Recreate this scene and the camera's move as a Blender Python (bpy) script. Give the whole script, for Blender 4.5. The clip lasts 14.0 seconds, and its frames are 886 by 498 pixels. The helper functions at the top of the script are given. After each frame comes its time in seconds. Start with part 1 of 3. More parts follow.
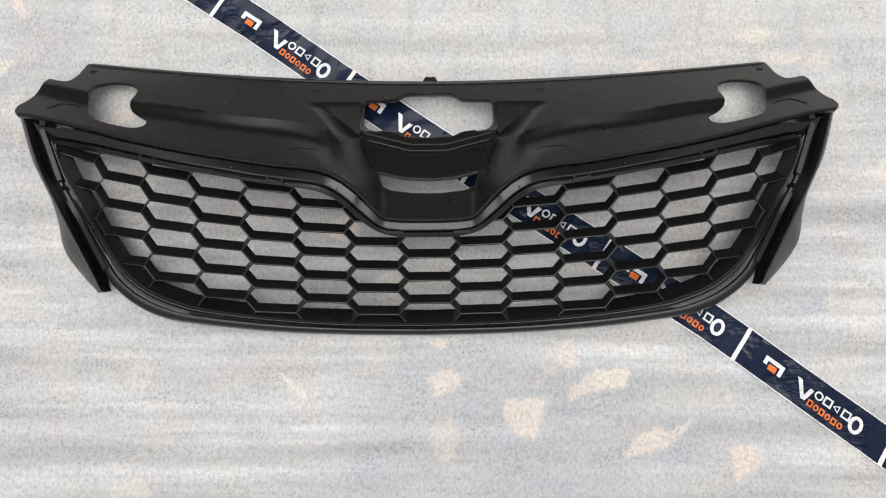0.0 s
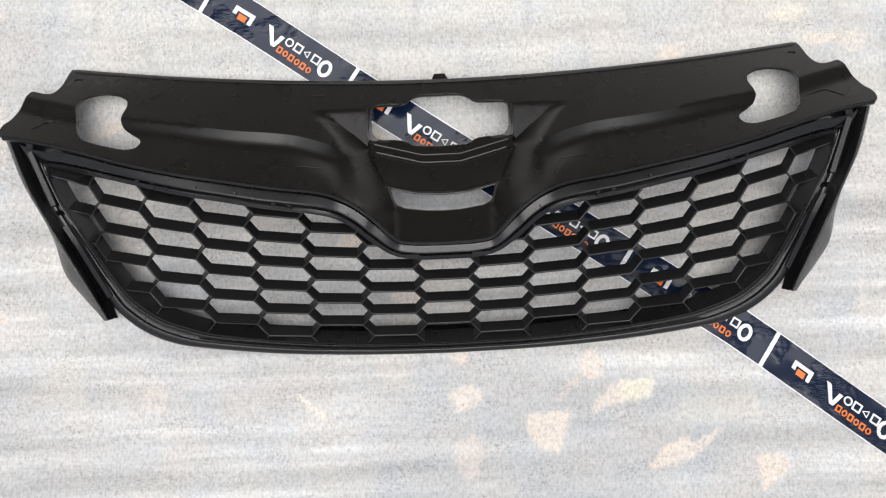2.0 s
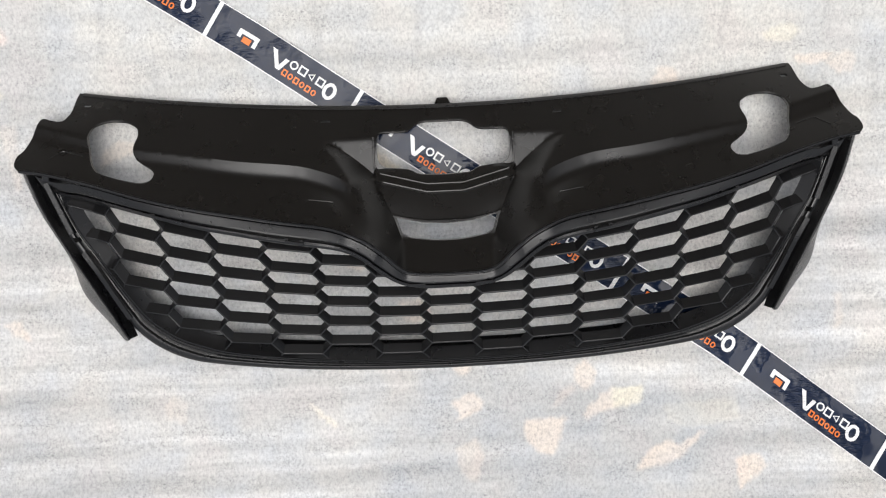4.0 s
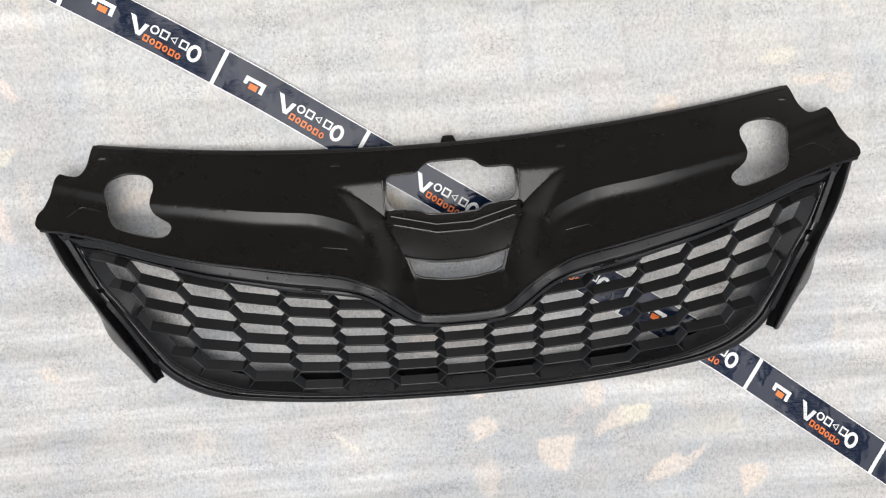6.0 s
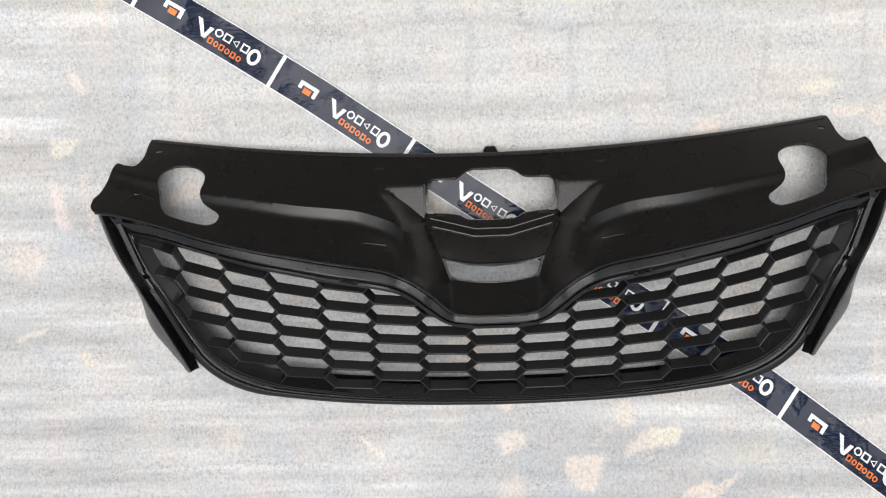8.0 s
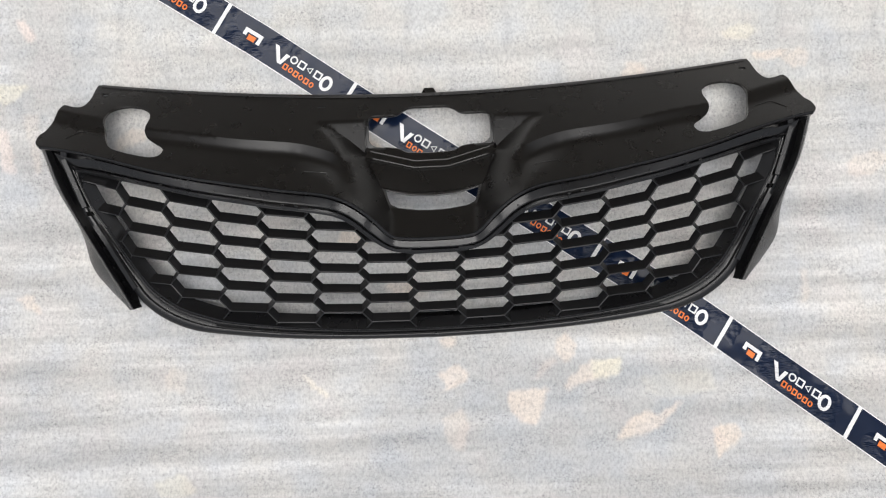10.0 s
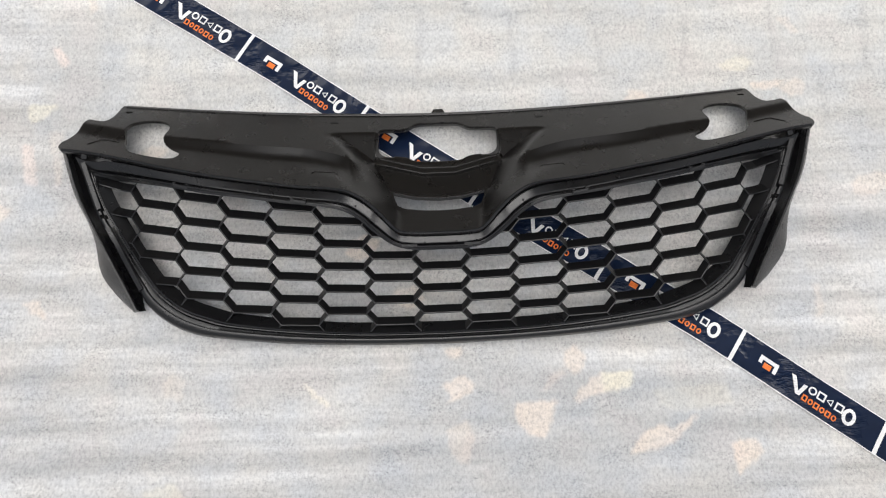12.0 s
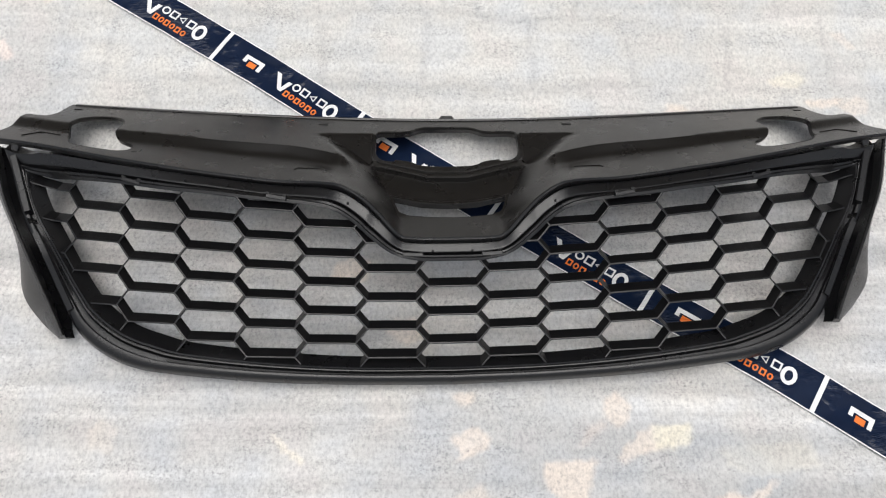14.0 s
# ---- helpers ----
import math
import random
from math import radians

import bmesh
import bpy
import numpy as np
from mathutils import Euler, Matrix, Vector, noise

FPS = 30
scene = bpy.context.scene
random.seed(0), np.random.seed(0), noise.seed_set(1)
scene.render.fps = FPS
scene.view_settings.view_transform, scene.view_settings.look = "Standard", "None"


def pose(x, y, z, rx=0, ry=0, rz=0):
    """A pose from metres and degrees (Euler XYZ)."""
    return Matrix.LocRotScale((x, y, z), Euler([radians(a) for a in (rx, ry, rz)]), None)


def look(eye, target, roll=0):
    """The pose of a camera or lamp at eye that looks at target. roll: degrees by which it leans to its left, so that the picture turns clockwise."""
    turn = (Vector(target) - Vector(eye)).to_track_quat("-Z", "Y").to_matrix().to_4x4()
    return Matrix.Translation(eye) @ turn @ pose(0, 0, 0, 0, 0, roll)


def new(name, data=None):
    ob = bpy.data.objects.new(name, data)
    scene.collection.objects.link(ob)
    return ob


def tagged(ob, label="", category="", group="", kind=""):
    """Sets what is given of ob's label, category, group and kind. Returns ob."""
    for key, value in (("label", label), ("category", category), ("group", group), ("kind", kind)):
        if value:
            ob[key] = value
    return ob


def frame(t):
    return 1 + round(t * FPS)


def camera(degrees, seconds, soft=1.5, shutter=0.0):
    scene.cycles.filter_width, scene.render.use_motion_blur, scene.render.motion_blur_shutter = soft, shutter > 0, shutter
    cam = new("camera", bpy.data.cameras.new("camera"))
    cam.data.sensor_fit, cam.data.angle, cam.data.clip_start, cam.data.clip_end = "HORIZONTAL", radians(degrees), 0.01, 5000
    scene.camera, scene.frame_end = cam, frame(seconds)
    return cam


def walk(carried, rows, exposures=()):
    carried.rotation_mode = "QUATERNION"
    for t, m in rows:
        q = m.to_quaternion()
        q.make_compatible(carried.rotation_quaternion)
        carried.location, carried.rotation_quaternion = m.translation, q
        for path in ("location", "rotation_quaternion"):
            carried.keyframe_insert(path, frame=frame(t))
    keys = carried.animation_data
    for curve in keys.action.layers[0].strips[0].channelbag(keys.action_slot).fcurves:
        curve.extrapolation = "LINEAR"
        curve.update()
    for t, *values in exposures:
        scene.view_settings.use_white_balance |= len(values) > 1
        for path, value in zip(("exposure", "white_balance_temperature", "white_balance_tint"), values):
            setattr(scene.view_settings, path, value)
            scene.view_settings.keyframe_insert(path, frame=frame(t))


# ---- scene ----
# camera and walk: metres, then degrees about the axes of a frame that looks straight down
cam = camera(53.50, 14.0, soft=1.15)
ROWS = [
    (0, 0.0142, -0.2104, 1.0892, 100.927, -0.254, 0.082),
    (0.5, 0.0006, -0.1727, 1.0731, 99.602, -0.366, 0.13),
    (1, 0.0018, -0.1243, 1.0699, 96.852, 0.119, 1.233),
    (1.5, -0.0071, -0.0771, 1.0557, 95.093, 0.838, 1.02),
    (2, -0.0086, -0.0442, 1.0634, 93.143, 1.685, 0.067),
    (2.5, -0.0073, 0.004, 1.0785, 91.179, 1.945, -0.896),
    (3, -0.016, 0.0482, 1.0902, 89.036, 1.868, -1.254),
    (5.5, -0.0385, 0.215, 1.1354, 82.717, 3.237, -1.233),
    (6, -0.0392, 0.2521, 1.1341, 81.499, 4.142, -1.457),
    (6.5, -0.0445, 0.2804, 1.1361, 80.504, 4.345, -1.305),
    (7, -0.0466, 0.2754, 1.1435, 82.092, 3.429, -0.6),
    (7.5, -0.0454, 0.2087, 1.1599, 85.276, 1.217, 0.951),
    (8, -0.0385, 0.1398, 1.1654, 87.796, 1.216, 1.555),
    (8.5, -0.0287, 0.0884, 1.1674, 88.854, 2.124, 0.671),
    (11, -0.0062, -0.166, 1.201, 100.173, 1.977, -0.598),
    (11.5, -0.0108, -0.2305, 1.1917, 104.377, 2.165, -0.308),
    (12, 0.0045, -0.3078, 1.1502, 105.999, 1.142, 0.698),
    (12.5, -0.0109, -0.3315, 1.0578, 109.89, 2.055, 1.131),
    (13, -0.034, -0.3345, 0.9416, 112.093, 1.027, -0.716),
    (13.5, -0.037, -0.3604, 0.8947, 114.134, 0.695, -1.129),
    (14, -0.0383, -0.3801, 0.886, 115.928, 0.678, -1.361),
]
walk(cam, [(t, Matrix.Translation((x, y, z)) @ pose(0, 0, 0, -90) @ pose(0, 0, 0, rx, ry, rz)) for t, x, y, z, rx, ry, rz in ROWS],
     [(0.0, 0.15), (0.5, 0.27), (1.5, 0.33), (3.0, 0.32), (6.5, 0.27), (8.5, 0.25), (11.0, 0.13), (11.5, 0.11), (12.5, 0.24), (14.0, 0.25)])

# bright overcast daylight, the sun veiled and behind the camera
world = bpy.data.worlds.new("sky")
scene.world = world
world.use_nodes = True
wn = world.node_tree.nodes
sky = wn.new("ShaderNodeTexSky")
sky.sky_type, sky.sun_disc = "NISHITA", False
sky.sun_elevation, sky.sun_rotation = radians(82), radians(190)
sky.air_density, sky.dust_density, sky.ozone_density = 1.0, 4.0, 1.0
haze = wn.new("ShaderNodeHueSaturation")  # thin cloud takes most of the blue
haze.inputs["Saturation"].default_value = 0.30
world.node_tree.links.new(sky.outputs[0], haze.inputs["Color"])
world.node_tree.links.new(haze.outputs[0], wn["Background"].inputs[0])
wn["Background"].inputs[1].default_value = 0.12
sun_data = bpy.data.lights.new("sun", "SUN")
sun_data.energy, sun_data.angle, sun_data.color = 1.65, radians(48), (1.0, 0.985, 0.97)
sun = new("sun", sun_data)
sun.matrix_world = look((-0.07, -0.28, 2.0), (0, 0, 0))


# ---- materials ----
def material(name, colour, rough=0.5, spec=0.45):
    m = bpy.data.materials.new(name)
    m.use_nodes = True
    b = m.node_tree.nodes["Principled BSDF"]
    b.inputs["Base Color"].default_value = (*colour, 1)
    b.inputs["Roughness"].default_value = rough
    b.inputs["Specular IOR Level"].default_value = spec
    return m, m.node_tree.nodes, m.node_tree.links, b


def noise_node(n, l, scale, detail=3.0, stretch=None, rough=0.5):
    co = n.new("ShaderNodeTexCoord")
    t = n.new("ShaderNodeTexNoise")
    t.inputs["Scale"].default_value, t.inputs["Detail"].default_value = scale, detail
    t.inputs["Roughness"].default_value = rough
    if stretch:
        mp = n.new("ShaderNodeMapping")
        mp.inputs["Scale"].default_value = stretch
        l.new(co.outputs["Object"], mp.inputs[0])
        l.new(mp.outputs[0], t.inputs["Vector"])
    else:
        l.new(co.outputs["Object"], t.inputs["Vector"])
    return t


def ramp_node(n, l, source, stops):
    r = n.new("ShaderNodeValToRGB")
    r.color_ramp.elements[0].position, r.color_ramp.elements[0].color = stops[0][0], (*stops[0][1], 1)
    r.color_ramp.elements[1].position, r.color_ramp.elements[1].color = stops[-1][0], (*stops[-1][1], 1)
    for p, c in stops[1:-1]:
        r.color_ramp.elements.new(p).color = (*c, 1)
    l.new(source, r.inputs[0])
    return r


def mix_node(n, l, kind, a, b, factor):
    x = n.new("ShaderNodeMix")
    x.data_type, x.blend_type = "RGBA", kind
    for sock, v in ((x.inputs[6], a), (x.inputs[7], b), (x.inputs[0], factor)):
        if isinstance(v, bpy.types.NodeSocket):
            l.new(v, sock)
        else:
            sock.default_value = v if isinstance(v, float) else (*v, 1)
    return x.outputs[2]


def bump_node(n, l, height, strength, distance, b, before=None):
    u = n.new("ShaderNodeBump")
    u.inputs["Strength"].default_value, u.inputs["Distance"].default_value = strength, distance
    l.new(height, u.inputs["Height"])
    if before:
        l.new(before.outputs[0], u.inputs["Normal"])
    l.new(u.outputs[0], b.inputs["Normal"])
    return u


def plastic(name, colour, rough, grain=0.25, spec=0.45):
    m, n, l, b = material(name, colour, rough, spec)
    dust = noise_node(n, l, 9.0, 5.0)
    l.new(ramp_node(n, l, dust.outputs[0], [(0.3, colour), (0.75, tuple(c * 1.15 + 0.0006 for c in colour))]).outputs[0], b.inputs["Base Color"])
    wear = noise_node(n, l, 40.0, 4.0)
    l.new(ramp_node(n, l, wear.outputs[0], [(0.3, (rough - 0.02,) * 3), (0.7, (rough + 0.04,) * 3)]).outputs[0], b.inputs["Roughness"])
    fine = noise_node(n, l, 1500.0, 2.0)
    bump_node(n, l, fine.outputs[0], grain, 0.0004, b)
    return m


PANEL = plastic("grained_black_plastic", (0.0060, 0.0054, 0.0049), 0.28)
MESH = plastic("black_moulded_plastic", (0.0030, 0.0030, 0.0034), 0.31, 0.2, 0.5)
FRAME = plastic("satin_black_plastic", (0.0045, 0.0045, 0.005), 0.28, 0.30)
DARK = plastic("dark_recess_plastic", (0.006, 0.006, 0.006), 0.6)


def foam_material():
    m, n, l, b = material("pressed_foam", (0.6, 0.6, 0.58), 0.85, 0.25)
    streak = noise_node(n, l, 1.0, 6.0, (2.2, 30.0, 1.0), 0.6)
    cloud = noise_node(n, l, 5.0, 4.0)
    fibre = noise_node(n, l, 1.0, 4.0, (300.0, 190.0, 250.0), 0.7)
    speck = noise_node(n, l, 230.0, 3.0)
    base = ramp_node(n, l, streak.outputs[0], [(0.30, (0.43, 0.428, 0.424)), (0.5, (0.572, 0.568, 0.560)), (0.68, (0.745, 0.74, 0.727))]).outputs[0]
    tone = ramp_node(n, l, cloud.outputs[0], [(0.30, (0.85, 0.87, 0.90)), (0.70, (1.02, 1.005, 0.98))]).outputs[0]
    base = mix_node(n, l, "MULTIPLY", base, tone, 1.0)
    # pale squares of an older layer showing through
    co = n.new("ShaderNodeTexCoord")
    tiles = n.new("ShaderNodeTexBrick")
    tiles.inputs["Scale"].default_value, tiles.inputs["Brick Width"].default_value, tiles.inputs["Row Height"].default_value = 1.0, 0.13, 0.105
    tiles.inputs["Mortar Size"].default_value, tiles.inputs["Mortar Smooth"].default_value = 0.010, 1.0
    tiles.inputs["Color1"].default_value, tiles.inputs["Color2"].default_value = (1, 1, 1, 1), (0.95, 0.95, 0.955, 1)
    tiles.inputs["Mortar"].default_value = (0.89, 0.89, 0.90, 1)
    warp = noise_node(n, l, 6.0, 2.0)
    shift = n.new("ShaderNodeVectorMath")
    shift.operation = "MULTIPLY_ADD"
    shift.inputs[1].default_value = (0.06, 0.06, 0.0)
    l.new(warp.outputs["Color"], shift.inputs[0])
    l.new(co.outputs["Object"], shift.inputs[2])
    l.new(shift.outputs[0], tiles.inputs["Vector"])
    # mixes towards a warm white where pale is high
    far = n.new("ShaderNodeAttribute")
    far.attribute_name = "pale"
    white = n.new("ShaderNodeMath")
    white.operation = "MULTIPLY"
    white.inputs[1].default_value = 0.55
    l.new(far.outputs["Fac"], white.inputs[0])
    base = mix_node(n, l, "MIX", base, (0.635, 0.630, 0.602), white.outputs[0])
    base = mix_node(n, l, "MULTIPLY", base, tiles.outputs["Color"], far.outputs["Fac"])
    tint = n.new("ShaderNodeAttribute")
    tint.attribute_name = "tint"
    patchy = n.new("ShaderNodeMath")
    patchy.operation = "MULTIPLY"
    fade = ramp_node(n, l, cloud.outputs[0], [(0.25, (0.55,) * 3), (0.6, (1.0,) * 3)])
    l.new(tint.outputs["Alpha"], patchy.inputs[0])
    l.new(fade.outputs[0], patchy.inputs[1])
    base = mix_node(n, l, "MIX", base, tint.outputs["Color"], patchy.outputs[0])
    grain = ramp_node(n, l, fibre.outputs[0], [(0.34, (0.74, 0.74, 0.75)), (0.50, (0.97, 0.97, 0.97)), (0.66, (1.12, 1.12, 1.11))]).outputs[0]
    base = mix_node(n, l, "MULTIPLY", base, grain, 0.88)
    # soft pastel blotches from the mixed scraps
    hue = noise_node(n, l, 16.0, 3.0)
    pastel = ramp_node(n, l, hue.outputs[0], [(0.34, (0.92, 0.96, 1.02)), (0.46, (1.0, 1.0, 1.0)), (0.56, (1.03, 1.0, 0.95)), (0.66, (1.06, 0.98, 0.94))]).outputs[0]
    base = mix_node(n, l, "MULTIPLY", base, pastel, 0.40)
    # dark flecks that lie in drifts
    drift = noise_node(n, l, 1.0, 3.0, (16.0, 34.0, 16.0))
    where = ramp_node(n, l, drift.outputs[0], [(0.44, (0.0,) * 3), (0.66, (1.0,) * 3)]).outputs[0]
    fleck = noise_node(n, l, 1.0, 2.0, (330.0, 380.0, 330.0))
    marks = ramp_node(n, l, fleck.outputs[0], [(0.30, (0.66, 0.66, 0.67)), (0.50, (1.0, 1.0, 1.0))]).outputs[0]
    base = mix_node(n, l, "MULTIPLY", base, marks, where)
    dots = ramp_node(n, l, speck.outputs[0], [(0.24, (0.58, 0.58, 0.60)), (0.37, (1.0, 1.0, 1.0))]).outputs[0]
    base = mix_node(n, l, "MULTIPLY", base, dots, 0.8)
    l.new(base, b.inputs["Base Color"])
    first = bump_node(n, l, fibre.outputs[0], 0.35, 0.0012, b)
    bump_node(n, l, streak.outputs[0], 0.35, 0.004, b, first)
    return m


FOAM = foam_material()


def tape_material(name, colour, rough, spec):
    m, n, l, b = material(name, colour, rough, spec)
    tint = noise_node(n, l, 40.0, 3.0)
    l.new(ramp_node(n, l, tint.outputs[0], [(0.3, tuple(c * 0.85 for c in colour)), (0.7, tuple(min(1, c * 1.1) for c in colour))]).outputs[0], b.inputs["Base Color"])
    # the film lies smooth in places and is rucked in short cross folds in others
    ruck = noise_node(n, l, 17.0, 3.0)
    where = ramp_node(n, l, ruck.outputs[0], [(0.50, (0.0,) * 3), (0.64, (1.0,) * 3)]).outputs[0]
    fold = noise_node(n, l, 1.0, 3.0, (75.0, 230.0, 60.0), 0.6)
    rucked = mix_node(n, l, "MULTIPLY", fold.outputs[0], where, 1.0)
    l.new(ramp_node(n, l, where, [(0.0, (rough,) * 3), (1.0, (rough + 0.08,) * 3)]).outputs[0], b.inputs["Roughness"])
    wave = noise_node(n, l, 9.0, 2.0)
    first = bump_node(n, l, wave.outputs[0], 0.6, 0.008, b)
    bump_node(n, l, rucked, 0.8, 0.004, b, first)
    return m


NAVY = tape_material("navy_tape_film", (0.007, 0.0135, 0.034), 0.10, 0.19)
WHITE = tape_material("white_print", (0.80, 0.80, 0.80), 0.30, 0.18)
ORANGE = tape_material("orange_print", (0.80, 0.20, 0.045), 0.30, 0.18)


# ---- helpers for building ----
def mesh_object(name, verts, faces, mat, parent=None, label="", smooth=True):
    me = bpy.data.meshes.new(name)
    me.from_pydata([tuple(v) for v in verts], [], faces)
    bm = bmesh.new()
    bm.from_mesh(me)
    bmesh.ops.recalc_face_normals(bm, faces=bm.faces)
    bm.to_mesh(me)
    rim = [e.index for e in bm.edges if e.is_boundary]
    bm.free()
    me.materials.append(mat)
    if smooth:
        me.shade_smooth()
        me.set_sharp_from_angle(angle=radians(32))
        hard = me.attributes.get("sharp_edge") or me.attributes.new("sharp_edge", "BOOLEAN", "EDGE")
        for i in rim:
            hard.data[i].value = True
    ob = new(name, me)
    ob.parent = parent
    if label:
        tagged(ob, label)
    return ob


def smooth_step(a, b, v):
    k = min(1.0, max(0.0, (v - a) / (b - a)))
    return k * k * (3 - 2 * k)


def table(points, v):
    """A smooth value between the points of a short table."""
    if v <= points[0][0]:
        return points[0][1]
    for (a, p), (b, q) in zip(points, points[1:]):
        if v <= b:
            k = (v - a) / (b - a)
            return p + (q - p) * k
    return points[-1][1]


def spline(points, steps):
    """A Catmull-Rom curve through the points."""
    pts = [Vector(p) for p in points]
    pts = [2 * pts[0] - pts[1]] + pts + [2 * pts[-1] - pts[-2]]
    out = []
    for i in range(1, len(pts) - 2):
        a, b, c, d = pts[i - 1:i + 3]
        for s in range(steps):
            u = s / steps
            out.append(0.5 * (2 * b + (c - a) * u + (2 * a - 5 * b + 4 * c - d) * u * u + (3 * b - a - 3 * c + d) * u ** 3))
    return out + [pts[-2]]


def mirrored(right):
    """A closed loop from the curve of its right half, from top middle to bottom middle."""
    return list(right) + [Vector((-p[0], *p[1:])) for p in reversed(right) if abs(p[0]) > 1e-6]


def inside(p, loop):
    x, y, odd = p[0], p[1], False
    for a, b in zip(loop, loop[1:] + loop[:1]):
        if (a[1] > y) != (b[1] > y) and x < (b[0] - a[0]) * (y - a[1]) / (b[1] - a[1]) + a[0]:
            odd = not odd
    return odd


# ---- ground and foam ----
def foam_height(x, y):
    cx, cy = max(-0.75, min(0.75, x)), max(-0.4, min(0.5, y))
    fade = 1 - smooth_step(0.6, 1.3, math.hypot(x, y))
    bowl = -0.0138 + 0.001 * cx - 0.0349 * cy + 0.0281 * cx * cx - 0.0421 * cx * cy + 0.1692 * cy * cy
    dent = 0.010 * math.exp(-((x - 0.45) ** 2 + (y - 0.26) ** 2) / 0.02)
    dent += 0.006 * math.exp(-((x + 0.46) ** 2 + (y - 0.25) ** 2) / 0.02)
    return (bowl - dent - 0.003) * fade


def ridges(x, y):
    """The shallow rows pressed into the foam."""
    w = y + 0.012 * noise.noise((x * 1.3, y * 2.0, 3.0))
    row = math.sin(w * 2 * math.pi / 0.034) * (0.5 + 0.5 * noise.noise((x * 2.0, y * 3.0, 7.0)))
    return 0.0007 * row + 0.0008 * noise.noise((x * 6.0, y * 28.0, 1.0))


def spaced(near, far, step):
    mid = list(np.arange(-near, near + step / 2, step))
    ring = [near + (far - near) * (i / 14) ** 1.6 for i in range(1, 15)]
    ring.append(far + 0.002)
    return [-v for v in reversed(ring)] + mid + ring


PEACH, CREAM, PINK, BLUE = (0.715, 0.64, 0.572), (0.73, 0.69, 0.58), (0.725, 0.645, 0.608), (0.44, 0.455, 0.470)
CHIPS = []


def chip(colour, strength, *corners):
    """A scrap of coloured foam that was pressed into the sheet."""
    CHIPS.append((colour, strength, list(corners)))


def blot(colour, strength, x, y, rx, ry, turn, seed):
    """A scrap with an uneven outline of 5 to 7 corners round x, y."""
    rng = random.Random(seed)
    k = rng.randint(5, 7)
    pts = []
    for i in range(k):
        t = 2 * math.pi * (i + rng.uniform(-0.25, 0.25)) / k
        r = rng.uniform(0.70, 1.25)
        px, py = rx * r * math.cos(t), ry * r * math.sin(t)
        pts.append((x + px * math.cos(turn) - py * math.sin(turn), y + px * math.sin(turn) + py * math.cos(turn)))
    chip(colour, strength, *pts)


# bluish drifts first, the scraps over them
blot(BLUE, 0.60, 0.13, -0.17, 0.12, 0.05, 0.1, 1)
blot(BLUE, 0.60, 0.27, -0.20, 0.10, 0.06, -0.2, 2)
blot(BLUE, 0.60, 0.17, -0.26, 0.16, 0.06, 0.1, 3)
blot(BLUE, 0.50, 0.35, -0.23, 0.08, 0.06, 0.0, 4)
blot(BLUE, 0.50, 0.06, -0.14, 0.10, 0.03, 0.0, 5)
blot(BLUE, 0.40, -0.52, 0.08, 0.12, 0.07, 0.0, 6)
blot(BLUE, 0.45, -0.52, 0.30, 0.08, 0.08, 0.2, 7)
blot(BLUE, 0.35, 0.50, 0.30, 0.07, 0.07, 0.0, 8)
blot(BLUE, 0.35, -0.20, -0.20, 0.16, 0.03, 0.0, 9)
blot(BLUE, 0.50, -0.02, -0.20, 0.13, 0.06, 0.0, 10)
blot(BLUE, 0.45, -0.06, -0.28, 0.16, 0.04, 0.1, 23)
chip(PEACH, 0.75, (-0.005, -0.112), (0.023, -0.111), (0.013, -0.128), (-0.001, -0.123))
chip(PEACH, 0.90, (-0.006, -0.162), (0.017, -0.148), (0.034, -0.160), (0.032, -0.172), (0.017, -0.179), (-0.001, -0.186), (0.003, -0.175))
chip(PEACH, 0.95, (0.086, -0.187), (0.141, -0.185), (0.130, -0.219), (0.123, -0.233), (0.102, -0.229), (0.088, -0.213))
chip(PEACH, 0.75, (0.154, -0.123), (0.168, -0.112), (0.182, -0.126), (0.179, -0.144), (0.167, -0.153), (0.155, -0.140))
chip(PEACH, 0.80, (0.187, -0.157), (0.205, -0.148), (0.204, -0.176), (0.179, -0.182), (0.169, -0.190), (0.162, -0.182))
chip(CREAM, 0.90, (0.200, -0.150), (0.243, -0.147), (0.239, -0.171), (0.202, -0.176))
chip(PEACH, 0.82, (0.227, -0.256), (0.241, -0.239), (0.256, -0.225), (0.273, -0.218), (0.283, -0.225), (0.288, -0.242), (0.271, -0.248), (0.247, -0.254))
chip(PEACH, 0.80, (0.280, -0.228), (0.322, -0.205), (0.314, -0.215), (0.288, -0.242))
chip(PEACH, 0.95, (0.357, -0.245), (0.369, -0.240), (0.389, -0.240), (0.398, -0.253), (0.383, -0.267), (0.361, -0.285), (0.359, -0.271))
chip(PEACH, 0.50, (-0.004, -0.223), (0.024, -0.206), (0.034, -0.230), (0.024, -0.263), (0.010, -0.260), (0.000, -0.243))
chip(PEACH, 0.40, (0.124, -0.175), (0.135, -0.151), (0.153, -0.144), (0.156, -0.149), (0.142, -0.160))
chip(CREAM, 0.25, (0.266, -0.174), (0.363, -0.167), (0.367, -0.194), (0.298, -0.205), (0.275, -0.195))
chip(PINK, 0.90, (-0.599, 0.191), (-0.583, 0.192), (-0.573, 0.131), (-0.590, 0.130))
chip(CREAM, 0.75, (-0.594, 0.253), (-0.552, 0.252), (-0.565, 0.237), (-0.587, 0.223), (-0.595, 0.234))
chip(PINK, 0.85, (-0.567, 0.340), (-0.555, 0.340), (-0.539, 0.316), (-0.547, 0.307), (-0.557, 0.316))
chip(PEACH, 0.45, (-0.564, 0.212), (-0.542, 0.211), (-0.538, 0.133), (-0.547, 0.130))
